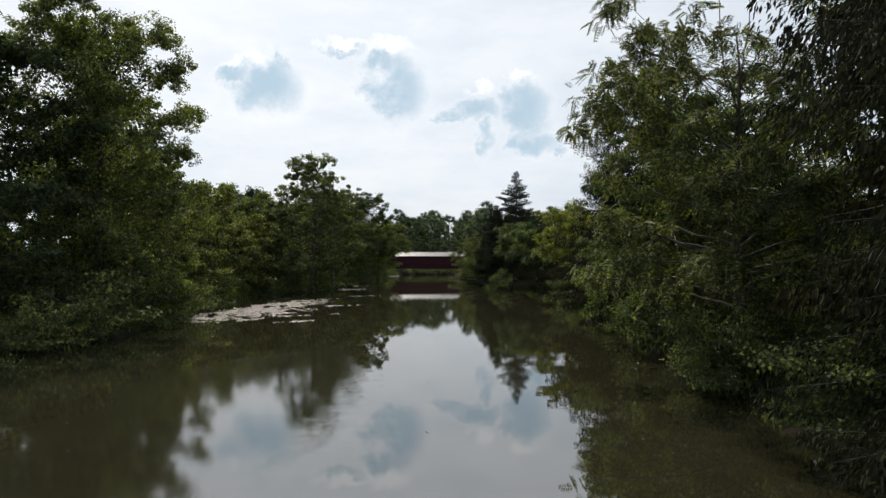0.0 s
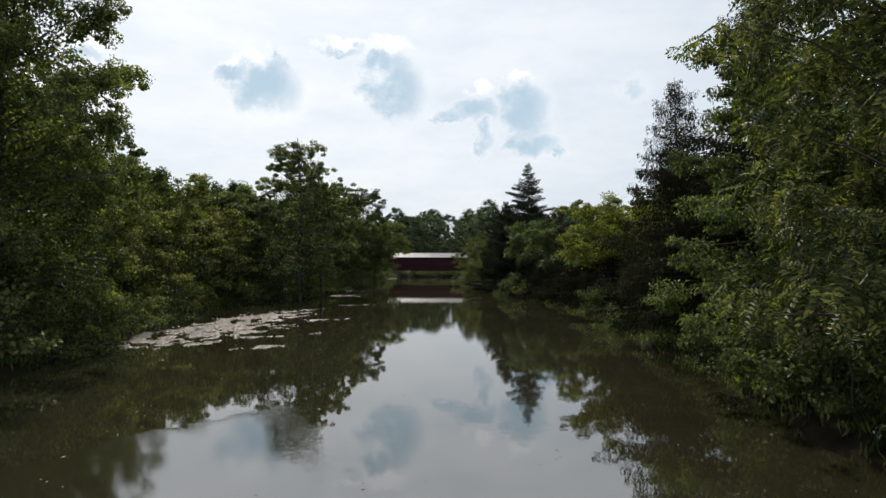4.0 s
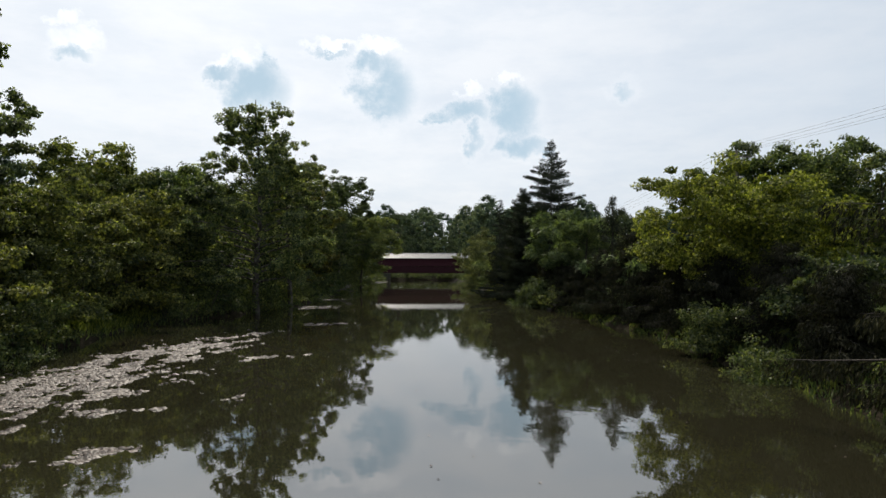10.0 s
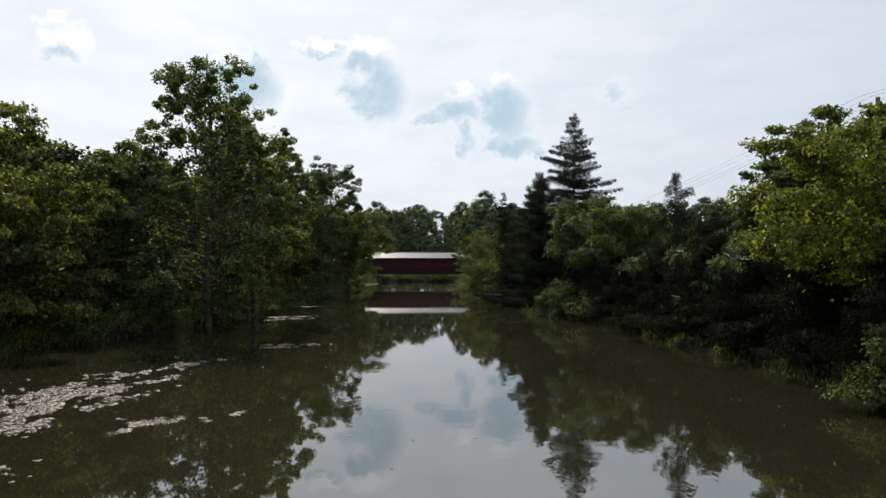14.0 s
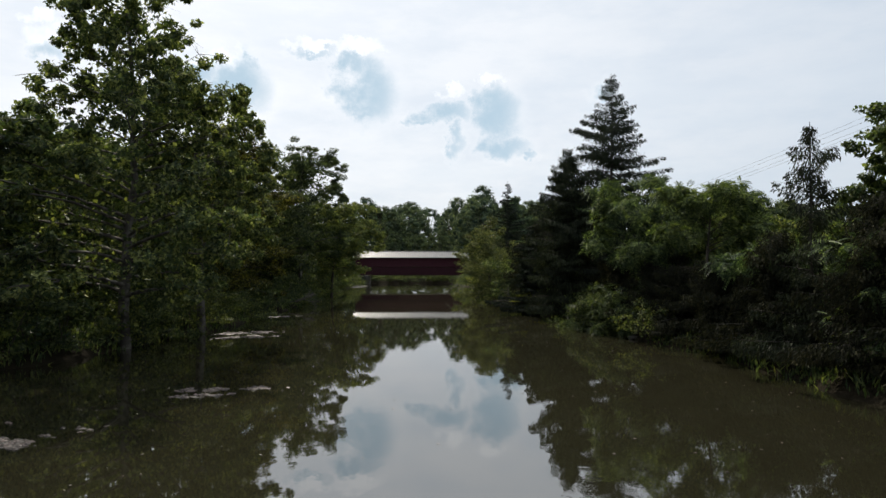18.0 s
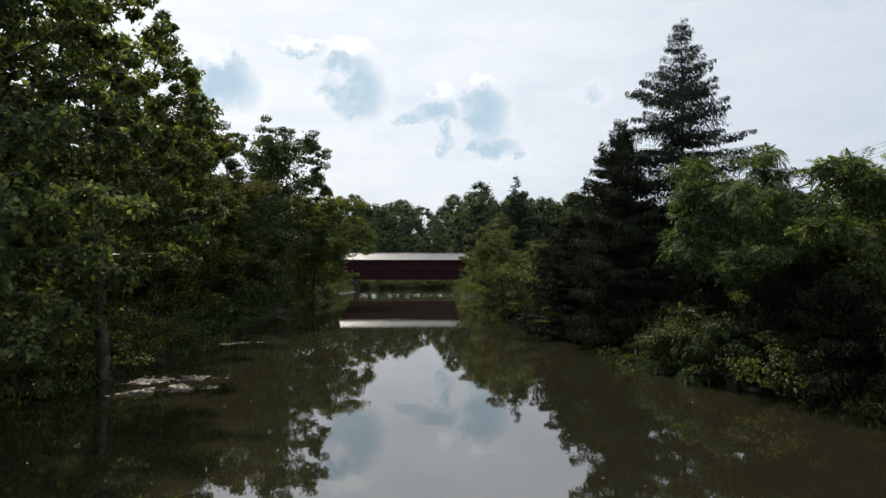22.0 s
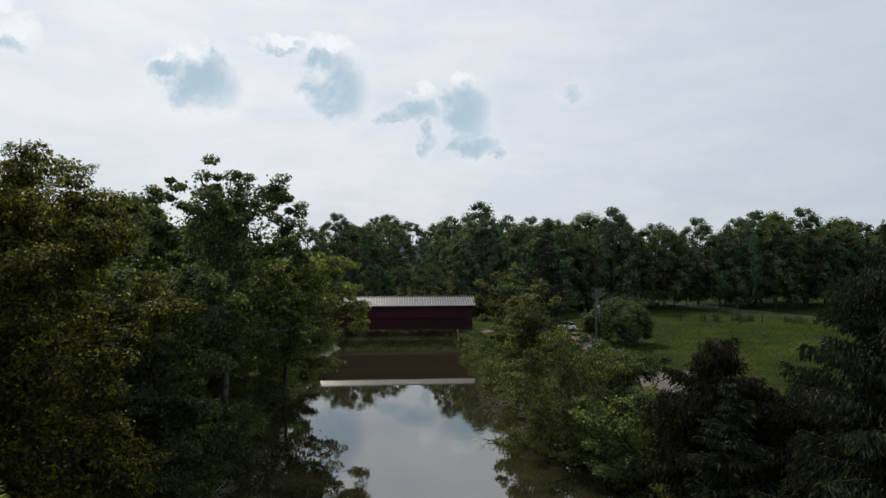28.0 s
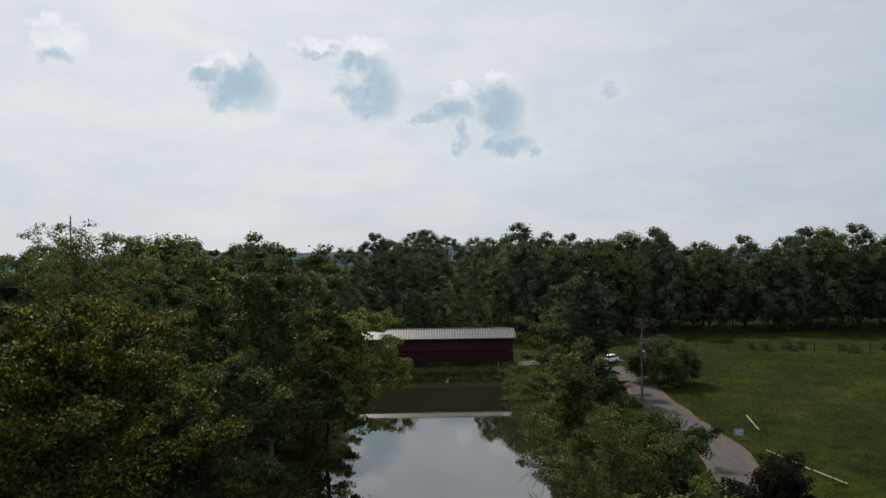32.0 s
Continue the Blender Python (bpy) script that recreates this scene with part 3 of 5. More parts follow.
def conifer(name, label, x, y, H, R, seed, mat="needle", bark="bark_dark", base=0.06, droop=0.35, dense=1.0, gaps=0.1, spray=0.5, group="bank conifers", z=None, hang=0.9, power=0.85, step=1.0, uneven=0.3, strands=0.0, cap=99.0, slim=0.32):
    """A spruce: a straight trunk with whorls of drooping branches, fringed with hanging sprays of needles."""
    g = np.random.default_rng(seed)
    lines = [(np.array([[g.normal(0, 0.05), g.normal(0, 0.05), t * H] for t in np.linspace(-0.02, 1, 9)]), 0.011 * H + 0.04, 0.015)]
    CC, DD, LL = [], [], []
    h = base * H
    while h < H * 0.985:
        f = h / H
        L0 = min(cap, R * (1 - f) ** power + 0.15)
        for i in range(g.integers(4, 7)):
            if g.random() < gaps:
                continue
            az = g.uniform(0, 2 * math.pi)
            L = L0 * g.uniform(0.6, 1.15) * max(0.3, 1 + uneven * (math.sin(az * 2 + h * 0.9 + seed) + 0.8 * math.sin(az * 3 - h * 2.3 + seed)))
            d = np.array([math.cos(az), math.sin(az), 0])
            P0 = np.array([0, 0, h + g.uniform(-0.2, 0.2)])
            P1 = P0 + d * L + [0, 0, L * (0.10 - droop * (1 - f) + 0.25 * f)]
            P1[2] = max(P1[2], 0.3)
            B = curve_pts(P0, P0 + d * L * 0.55 + [0, 0, -droop * L * 0.5 + 0.3 * f * L], P1, 5)
            lines.append((B, 0.006 * L + 0.008, 0.004))
            n = int((6 + L * 17) * dense * 1.7)
            t = g.uniform(0.04, 1.02, n)
            side = np.array([-d[1], d[0], 0])
            Q = np.stack([np.interp(t, np.linspace(0, 1, 5), B[:, c]) for c in range(3)], 1)
            reach = (0.10 + 0.28 * L * (1.05 - t)) * g.normal(0, 1, n) * 0.75
            Q = Q + side * reach[:, None] + [0, 0, -0.12] * np.abs(reach)[:, None]
            Q[:, 2] -= strands * g.uniform(0, 1, n) ** 1.5
            Q[:, 2] = np.maximum(Q[:, 2], 0.1)
            CC.append(Q)
            DD.append(d * g.uniform(0.3, 1.0, n)[:, None] + side * (np.sign(reach) * g.uniform(0.1, 0.9, n))[:, None] + np.array([0, 0, -1]) * (g.uniform(0.1, 1.2, n) * hang)[:, None])
            LL.append(spray * 0.8 * g.uniform(0.5, 1.25, n) * (0.55 + 0.6 * min(1, L / 3)))
        h += g.uniform(0.28, 0.5) * (0.7 + 0.02 * H) * step
    C, D, ln = np.concatenate(CC), np.concatenate(DD), np.concatenate(LL)
    V, F = blades(C, D, g.normal(0, 0.5, C.shape) + [0, 0, 1], ln, ln * slim, 0.3)
    root = thing(name, pose(x, y, ground_z(x, y) - 0.05 if z is None else z), label, "tree", group)
    tv, tf = tubes(lines)
    part("trunk", mesh_np("trunk", tv, tf, M[bark], True), None, root)
    part("crown", mesh_np("crown", V, F, M[mat]), None, root)
    return root


def round_tree(name, label, x, y, H, R, seed, leaves, leaf, mat, lumps=40, z=None, cat="tree", group="woodland trees", low=0.0):
    """A full-crowned tree: billowing boughs set close round the crown, each covered with leaves."""
    g = np.random.default_rng(seed)
    k = np.arange(lumps)
    zz = 1 - 1.96 * (k + 0.5) / lumps
    az = k * 2.39996 + g.normal(0, 0.25, lumps)
    ring = np.sqrt(np.clip(1 - np.abs(zz) ** np.where(zz < 0, 5, 2.4), 0.02, 1)) * g.uniform(0.74, 1.06, lumps)
    taper = np.where(zz > 0, 1 - 0.25 * zz, 1.0)
    mid_z, half = H * (0.5 + low / 2), H * (0.5 - low / 2)
    rad = R * 1.75 / math.sqrt(lumps) * g.uniform(0.6, 1.3, lumps) * np.where(zz > 0.3, 1.06 - 0.2 * zz, 1.0)
    B = np.stack([np.cos(az) * ring * (R * 0.92) * taper, np.sin(az) * ring * (R * 0.92) * taper, mid_z + zz * (half - R * 0.26) * g.uniform(0.84, 1.02, lumps)], 1)
    bm = bmesh.new()
    bmesh.ops.create_icosphere(bm, subdivisions=1, radius=1)
    U, T3 = np.array([v.co[:] for v in bm.verts]), np.array([[v.index for v in f.verts] for f in bm.faces])
    bm.free()
    ball = U[None] * g.uniform(0.72, 1.12, (lumps, len(U)))[..., None] * (rad * 0.72)[:, None, None] * [1, 1, 0.85]
    CV = (B[:, None] + ball).reshape(-1, 3)
    CF = (T3[None] + (np.arange(lumps) * len(U))[:, None, None]).reshape(-1, 3)
    own = g.integers(0, lumps, leaves)
    outward = B - [0, 0, mid_z - 0.15 * H]
    outward /= np.linalg.norm(outward, axis=1)[:, None] + 1e-6
    d = g.normal(0, 1, (leaves, 3)) + outward[own] * 0.9
    d /= np.linalg.norm(d, axis=1)[:, None]
    C = B[own] + d * (rad[own] * (0.7 + 0.72 * g.uniform(0, 1, leaves) ** 1.4))[:, None] * [1, 1, 0.9]
    ln = leaf * g.uniform(0.6, 1.3, leaves)
    V, F = blades(C, np.cross(d, g.normal(0, 1, d.shape)) + d * 0.35 + [0, 0, -0.4], d + g.normal(0, 0.35, d.shape) + [0, 0, 0.2], ln, ln * 0.8)
    root = thing(name, pose(x, y, ground_z(x, y) - 0.05 if z is None else z), label, cat, group)
    lines = [(np.array([[0, 0, -0.3], [g.normal(0, 0.1), g.normal(0, 0.1), H * 0.4], [0, 0, H * 0.8]]), 0.016 * H, 0.05)]
    lines += [(curve_pts(np.array([0, 0, H * g.uniform(0.2, 0.6)]), np.array([b[0] * 0.4, b[1] * 0.4, b[2] - 0.5]), b, 4), 0.10, 0.04) for b in B[::4]]
    tv, tf = tubes(lines, 5)
    part("trunk", mesh_np("trunk", tv, tf, M["bark"], True), None, root)
    part("crown", mesh_np("crown", V, F, M[mat]), None, root)
    part("inner_foliage", mesh_np("inner_foliage", CV, CF, M[mat]), None, root)
    return root


# ---- ground and water ----
BANK_Y = [-80, 0, 20, 46, 60, 80, 95, 108, 120, 142, 164, 180, 205, 234, 260]
BANK_L = [-24, -23, -23, -23, -24, -27, -28.5, -23.5, -20.5, -19.5, -18.5, -19.5, -19, -17.5, -17.5]
BANK_R = [12, 11, 11, 12.8, 13.6, 15, 14.3, 13.2, 12, 8.8, 7.2, 6.5, 7, 8.5, 8.5]


def shore(x, y):
    """Metres from the water's edge; minus over the water."""
    wob = 0.5 * np.sin(y * 0.31) + 0.35 * np.sin(y * 0.83 + 1.0)
    d1 = np.maximum(np.interp(y, BANK_Y, BANK_L) + wob - x, x - np.interp(y, BANK_Y, BANK_R) - wob)
    d1 = np.maximum(d1, y - 243)
    d2 = np.maximum(np.maximum(238 - y, y - 246 - 0.05 * x), x - 8.5)
    return np.minimum(d1, d2)


def ground_height(x, y):
    d = shore(x, y)
    land = 1.7 * (1 - np.exp(-np.maximum(d, 0) / 2.2)) + 0.012 * np.clip(d, 0, 60)
    land += np.clip((y - 285) * 0.055, 0, 8) * (d > 0) + 0.18 * np.sin(x * 0.13 + 1) * np.sin(y * 0.11) * np.clip(d / 6, 0, 1)
    bed = -1.3 * (1 - np.exp(np.minimum(d, 0) / 2.0))
    return np.where(d > 0, land, bed)


def ground_z(x, y):
    return float(ground_height(np.array(float(x)), np.array(float(y))))


far = np.array([1.0, 1.35, 1.9, 2.8, 4.2, 6.5, 10, 16, 26, 40])
gx = np.concatenate([-62 * far[::-1] - 3, np.arange(-62, 120, 1.6), 122 + 60 * (far - 0.95)])
gy = np.concatenate([-42 * far[::-1] - 3, np.arange(-42, 330, 1.6), 332 + 60 * (far - 0.95)])
X, Y = np.meshgrid(gx, gy)
V = np.stack([X, Y, ground_height(X, Y)], -1).reshape(-1, 3)
nx, ny = len(gx), len(gy)
i = (np.arange(ny - 1)[:, None] * nx + np.arange(nx - 1)[None]).reshape(-1)
tagged(new("ground", mesh_np("ground", V, np.stack([i, i + 1, i + nx + 1, i + nx], 1), M["ground"], True)), "grassy creek banks and open green meadow", "ground", kind="structure")
wv = [(-34, -79, 0), (24, -79, 0), (24, 236, 0), (24, 262, 0), (-34, 236, 0), (-62, 262, 0)]
tagged(new("water", mesh_np("water", wv, [(0, 1, 2, 4), (4, 2, 3, 5)], M["water"])), "still murky olive-brown creek water mirroring the sky", "water", kind="structure")

# ---- covered bridge ----
BX0, BX1, BY, BW = -18.7, 9.45, 234.0, 5.2
DECK, EAVE, RIDGE = 2.69, 6.94, 8.49


def covered_bridge():
    root = thing("covered_bridge", pose(0, 0, 0), "long dark red wooden covered bridge with pale metal roof", "bridge")
    for s, y0 in (("front", BY), ("back", BY + BW)):
        bm = bmesh.new()
        x = BX0
        k = 0
        while x < BX1 - 0.1:
            drop = 0.16 * (k % 4 == 0) - 0.05 * (k % 3 == 1)          # boards end unevenly over the long vent
            box(bm, x + 0.14, y0 + 0.012 * (k % 3), (EAVE + (DECK + 1.86 + drop)) / 2, 0.275, 0.05, EAVE - (DECK + 1.86 + drop))
            x += 0.285
            k += 1
        part("upper_siding", bm, M["red_boards"], root)
        bm = bmesh.new()
        x, k = BX0, 0
        while x < BX1 - 0.1:
            box(bm, x + 0.14, y0 + 0.012 * (k % 2), (DECK - 0.25 + (DECK + 1.72)) / 2, 0.275, 0.05, (DECK + 1.72) - DECK + 0.25)
            x += 0.285
            k += 1
        part("lower_siding", bm, M["red_dark"], root)
        inner = y0 + (0.12 if s == "front" else -0.12)
        bm = bmesh.new()
        x = BX0 + 0.3
        while x < BX1 - 3.2:
            rod(bm, (x, inner, DECK), (x + 3.0, inner, EAVE), 0.09, sides=4)
            rod(bm, (x + 3.0, inner + 0.07, DECK), (x, inner + 0.07, EAVE), 0.09, sides=4)
            x += 1.1
        part("lattice_truss", bm, M["red_dark"], root)
        part("top_chord", box(bmesh.new(), (BX0 + BX1) / 2, inner, EAVE - 0.15, BX1 - BX0, 0.2, 0.28), M["red_dark"], root)
        part("bottom_chord", box(bmesh.new(), (BX0 + BX1) / 2, inner, DECK + 0.1, BX1 - BX0, 0.22, 0.3), M["red_dark"], root)
    part("deck", box(bmesh.new(), (BX0 + BX1) / 2, BY + BW / 2, DECK - 0.12, BX1 - BX0, BW - 0.3, 0.2), M["pole_wood"], root)
    run, mid = BW / 2 + 0.5, BY + BW / 2
    low, long_ = EAVE - 0.02, BX1 - BX0 + 1.2
    pitch = math.atan2(RIDGE - low, run)
    slope = math.hypot(RIDGE - low, run)
    sheet = bpy.data.meshes.new("roof_sheet")
    bm = box(bmesh.new(), 0, 0, 0, long_ / 60 - 0.02, slope, 0.05, bevel=0.008)
    bm.to_mesh(sheet)
    bm.free()
    sheet.materials.append(M["roof_metal"])
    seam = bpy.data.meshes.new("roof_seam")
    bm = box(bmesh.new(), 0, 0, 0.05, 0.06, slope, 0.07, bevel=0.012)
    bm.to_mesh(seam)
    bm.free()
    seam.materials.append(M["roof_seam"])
    for sgn in (-1, 1):
        under = part("roof_deck", box(bmesh.new(), 0, 0, -0.06, long_, slope, 0.06, Matrix.Translation(((BX0 + BX1) / 2, mid + sgn * run / 2, (low + RIDGE) / 2)) @ Matrix.Rotation(-sgn * pitch, 4, "X")), M["red_dark"], root)
        for k in range(60):
            xk = BX0 - 0.6 + (k + 0.5) * long_ / 60
            m_ = Matrix.Translation((xk, mid + sgn * run / 2, (low + RIDGE) / 2)) @ Matrix.Rotation(-sgn * pitch, 4, "X")
            part("roof_sheet", sheet, None, root, "ribbed grey metal sheet").matrix_local = m_
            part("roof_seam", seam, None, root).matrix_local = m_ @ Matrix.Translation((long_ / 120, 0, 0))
        part("fascia", box(bmesh.new(), (BX0 + BX1) / 2, BY + BW / 2 + sgn * (BW / 2 + 0.5), EAVE - 0.22, BX1 - BX0 + 1.1, 0.05, 0.16), M["red_dark"], root)
    part("ridge_cap", rod(bmesh.new(), (BX0 - 0.6, BY + BW / 2, RIDGE + 0.04), (BX1 + 0.6, BY + BW / 2, RIDGE + 0.04), 0.1, sides=6), M["roof_metal"], root)
    for x in (BX0 + 0.1, BX1 - 0.1):
        for side in (-1, 1):
            part("portal_panel", box(bmesh.new(), x, BY + BW / 2 + side * 2.1, (DECK + EAVE) / 2, 0.08, 0.8, EAVE - DECK), M["red_boards"], root)
        bm = bmesh.new()
        v = [bm.verts.new((x + dx, BY + BW / 2 + yy, zz)) for dx in (-0.04, 0.04) for yy, zz in ((-2.7, EAVE - 0.5), (2.7, EAVE - 0.5), (2.7, EAVE + 0.05), (0, RIDGE - 0.1), (-2.7, EAVE + 0.05))]
        bm.faces.new(v[:5])
        bm.faces.new(v[5:][::-1])
        for i in range(5):
            bm.faces.new((v[i], v[(i + 1) % 5], v[5 + (i + 1) % 5], v[5 + i]))
        bmesh.ops.recalc_face_normals(bm, faces=bm.faces)
        part("gable", bm, M["red_boards"], root)
    return root


covered_bridge()


def abutment(x, label):
    root = thing("stone_abutment", pose(x, BY + BW / 2, 0), label, "abutment", "bridge abutments")
    g = random.Random(int(x))
    for row in range(6):
        y = -3.4 + (row % 2) * 0.3
        while y < 3.3:
            w = g.uniform(0.6, 1.1)
            part("stone", box(bmesh.new(), g.uniform(-0.06, 0.06), y + w / 2, -0.7 + row * 0.5 + 0.24, 2.6, w - 0.04, 0.46, bevel=0.04), M["stone"], root)
            y += w
    return root


abutment(BX0 + 2.2, "grey field-stone abutment under the bridge's far end")
abutment(BX1 - 0.8, "grey field-stone abutment under the bridge's road end")

# ---- trees of the left bank ----
SYC = "tall sycamore with large leaves and pale limbs"
MAP = "dark green broad-leaved tree over the creek bank"
YEL = "bushy tree with yellowing green leaves on the bank"
broadleaf("maple_tree", "large dense dark green tree on the near bank", -30, 56, 28, 7.8, 11, 100000, 0.2, "leaf_maple", "bark_sycamore", 0.06, limbs=76, lumps=0.85, ragged=0.35, pads=0.9, aspect=0.8, swell=0.32)
broadleaf("maple_tree", MAP, -35, 47, 22, 8.5, 27, 44000, 0.28, "leaf_shaded", limbs=48, clear=0.02, core=0.5, swell=0.35)
broadleaf("maple_tree", MAP, -36, 67, 19, 7, 12, 24000, 0.3, "leaf_maple", limbs=40, clear=0.05, aspect=0.42)
broadleaf("sycamore_tree", SYC, -50, 97.5, 33, 8.0, 13, 34000, 0.32, "leaf_sycamore", "bark_sycamore", 0.1, limbs=48, lumps=0.7, ragged=0.4, pads=0.6, aspect=0.5)
# Mostly hidden trees, added to block light from behind the bank trees.
for k, (x, y, h) in enumerate(((-31, 132, 16), (-34, 148, 17), (-30.5, 161, 16), (-31, 178, 16), (-33, 110, 13.5), (-27, 191, 14))):
    broadleaf("maple_tree", "dense dark tree added behind the bank trees to shade them", x, y, h, 7.0, 260 + k, 9000, 0.36, "leaf_shaded", limbs=34, clear=0.03, core=0.6)
broadleaf("box_elder_tree", YEL, -36.5, 80, 15.5, 6.4, 14, 30000, 0.25, "leaf_yellow", limbs=40, clear=0.04, aspect=0.42)
broadleaf("box_elder_tree", YEL, -31.5, 85.5, 10.5, 5.2, 28, 22000, 0.23, "leaf_yellow", limbs=34, clear=0.04, aspect=0.42)
broadleaf("box_elder_tree", YEL, -30.5, 73, 9, 5, 15, 18000, 0.22, "leaf_yellow", limbs=30, clear=0.04, aspect=0.42)
broadleaf("maple_tree", MAP, -38, 106, 17, 7, 16, 20000, 0.32, "leaf_maple", limbs=34, clear=0.05, aspect=0.42)
broadleaf("maple_tree", MAP, -35, 124, 16.5, 7, 17, 20000, 0.32, "leaf_maple", limbs=34, clear=0.05, aspect=0.42)
broadleaf("box_elder_tree", YEL, -31, 98, 11, 5, 18, 18000, 0.25, "leaf_yellow", limbs=30, clear=0.04, aspect=0.42)
broadleaf("sycamore_tree", SYC, -22.5, 112, 27, 9.2, 19, 62000, 0.24, "leaf_sycamore", "bark_sycamore", 0.16, limbs=62, peak=0.3, swell=0.8, lumps=0.5, open_top=0.72, ragged=0.45, pads=0.6, aspect=0.6)
broadleaf("sycamore_tree", SYC, -20.8, 121, 22.5, 6.2, 20, 46000, 0.22, "leaf_sycamore", "bark_sycamore", 0.26, limbs=42, peak=0.45, lumps=0.55, open_top=0.65, ragged=0.45, pads=0.6, aspect=0.6)
broadleaf("maple_tree", "bushy tree with yellowing olive leaves on the bank", -24.8, 142, 19.2, 6.8, 21, 90000, 0.17, "leaf_olive", limbs=52, clear=0.06, lumps=0.95, ragged=0.45, pads=0.6, aspect=0.5, sub=0.7)
broadleaf("maple_tree", MAP, -22.6, 156, 14.5, 5.8, 22, 36000, 0.22, "leaf_shaded", limbs=40, clear=0.05, aspect=0.42)
broadleaf("sycamore_tree", SYC, -21.0, 169, 23.6, 7.6, 23, 52000, 0.24, "leaf_shaded", "bark_sycamore", 0.27, limbs=48, lumps=0.85, ragged=0.45, pads=0.8, aspect=0.5, sub=0.8, open_top=0.35, peak=0.5, droop=0.2)
broadleaf("maple_tree", "broad green tree reaching out over the creek", -18.2, 183, 17.0, 8.0, 24, 40000, 0.24, "leaf_maple", limbs=40, clear=0.34, ragged=0.5, aspect=0.42, droop=0.3)
broadleaf("maple_tree", MAP, -21.5, 203, 7, 4.0, 30, 16000, 0.3, "leaf_maple", limbs=32, clear=0.05, aspect=0.42)
broadleaf("maple_tree", MAP, -28, 220, 9, 5, 25, 12000, 0.36, "leaf_maple", limbs=28, clear=0.05, aspect=0.42)
broadleaf("sycamore_tree", "tall thin-topped tree standing behind the bank trees", -37, 168.5, 26, 7.2, 26, 24000, 0.22, "leaf_willow", "bark", 0.2, limbs=48, open_top=0.25, ragged=0.5, lumps=0.65, slim=0.5)
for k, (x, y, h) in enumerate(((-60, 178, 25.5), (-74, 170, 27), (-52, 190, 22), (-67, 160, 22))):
    broadleaf("ash_tree", "tall tree with haze-paled leaves standing back in the woods", x, y, h, 6.5, 160 + k, 9000, 0.42, "leaf_hazed", "bark", 0.1, limbs=34, ragged=0.4, lumps=0.8, core=0.4, group="woodland trees")

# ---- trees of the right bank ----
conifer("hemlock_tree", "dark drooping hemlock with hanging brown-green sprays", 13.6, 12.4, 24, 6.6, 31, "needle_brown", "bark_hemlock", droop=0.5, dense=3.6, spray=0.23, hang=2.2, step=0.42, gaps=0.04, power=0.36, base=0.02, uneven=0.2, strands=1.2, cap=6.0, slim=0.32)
# Added so that light and sky don't show through the nearer hemlock.
conifer("hemlock_tree", "dark hemlock added behind the nearer one to block light", 17.5, 18, 25, 6.4, 41, "needle_brown", "bark_hemlock", droop=0.5, dense=2.4, spray=0.5, hang=1.7, step=0.7, gaps=0.04, power=0.4, base=0.02, uneven=0.2, strands=0.6, cap=5.4, slim=0.36)
broadleaf("walnut_tree", "broad green walnut tree with drooping compound leaves", 13.6, 29, 16.4, 7.0, 32, 8800, 0.5, "leaf_walnut", limbs=62, frond=True, clear=0.16, peak=0.62, droop=0.2, lumps=0.75, sub=0.75, ragged=0.4, open_top=0.2, flutter=0.35, swell=0.4, aspect=0.5)
broadleaf("walnut_tree", "broad green tree overhanging the water", 16.6, 41.5, 15.5, 6.4, 36, 76000, 0.2, "leaf_maple", limbs=60, clear=0.02, droop=0.45, lumps=0.85, slim=0.5, flutter=0.4, swell=0.4, aspect=0.45)
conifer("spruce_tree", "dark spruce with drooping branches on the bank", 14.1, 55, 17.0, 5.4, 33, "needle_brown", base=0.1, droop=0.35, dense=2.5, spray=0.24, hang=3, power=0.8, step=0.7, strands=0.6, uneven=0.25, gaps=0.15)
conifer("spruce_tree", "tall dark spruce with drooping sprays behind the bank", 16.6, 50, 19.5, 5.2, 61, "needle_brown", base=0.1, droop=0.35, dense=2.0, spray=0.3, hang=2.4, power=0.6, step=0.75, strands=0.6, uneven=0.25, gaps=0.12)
broadleaf("mulberry_tree", "spreading tree with bright yellow-green leaves", 19.6, 83, 9.8, 7.4, 34, 52000, 0.19, "leaf_lime", limbs=48, clear=0.34, peak=0.64, sub=0.8, lumps=0.95, aspect=0.4)
broadleaf("maple_tree", MAP, 18.8, 71, 4.6, 2.8, 35, 16000, 0.2, "leaf_shaded", limbs=34, clear=0.05, aspect=0.42)
broadleaf("bank_shrub", "leafy shrub leaning low over the water, darkened for shade", 15.2, 76, 3.0, 2.3, 37, 9000, 0.16, "leaf_shaded", limbs=26, stems=4, clear=0.05, cat="shrub", group="bank shrubs", droop=0.6)
broadleaf("bank_shrub", "small pale leafy shrub leaning low over the water", 14.2, 69.5, 2.2, 1.4, 38, 3000, 0.14, "leaf_shrub", limbs=28, stems=4, clear=0.05, cat="shrub", group="bank shrubs", droop=0.6)
for k, (x, y, h, r) in enumerate(((36, 114, 19, 5.2), (32.0, 114.5, 16.5, 3.6), (41, 110, 19, 6.5), (49, 114, 18, 6), (57, 106, 18, 6))):
    broadleaf("locust_tree", "tall open-crowned locust tree behind the bank", x, y, h, r, 240 + k, 14000, 0.3, "leaf_maple", limbs=32, clear=0.35, peak=0.6, aspect=0.4)
conifer("ragged_spruce_tree", "ragged thin-topped dark spruce with bare gaps", 15.2, 100.3, 11.7, 1.4, 45, "needle", gaps=0.5, dense=2.6, uneven=1.0, step=0.6, spray=0.34, droop=0.1, hang=1.6, strands=0.5, power=0.5)
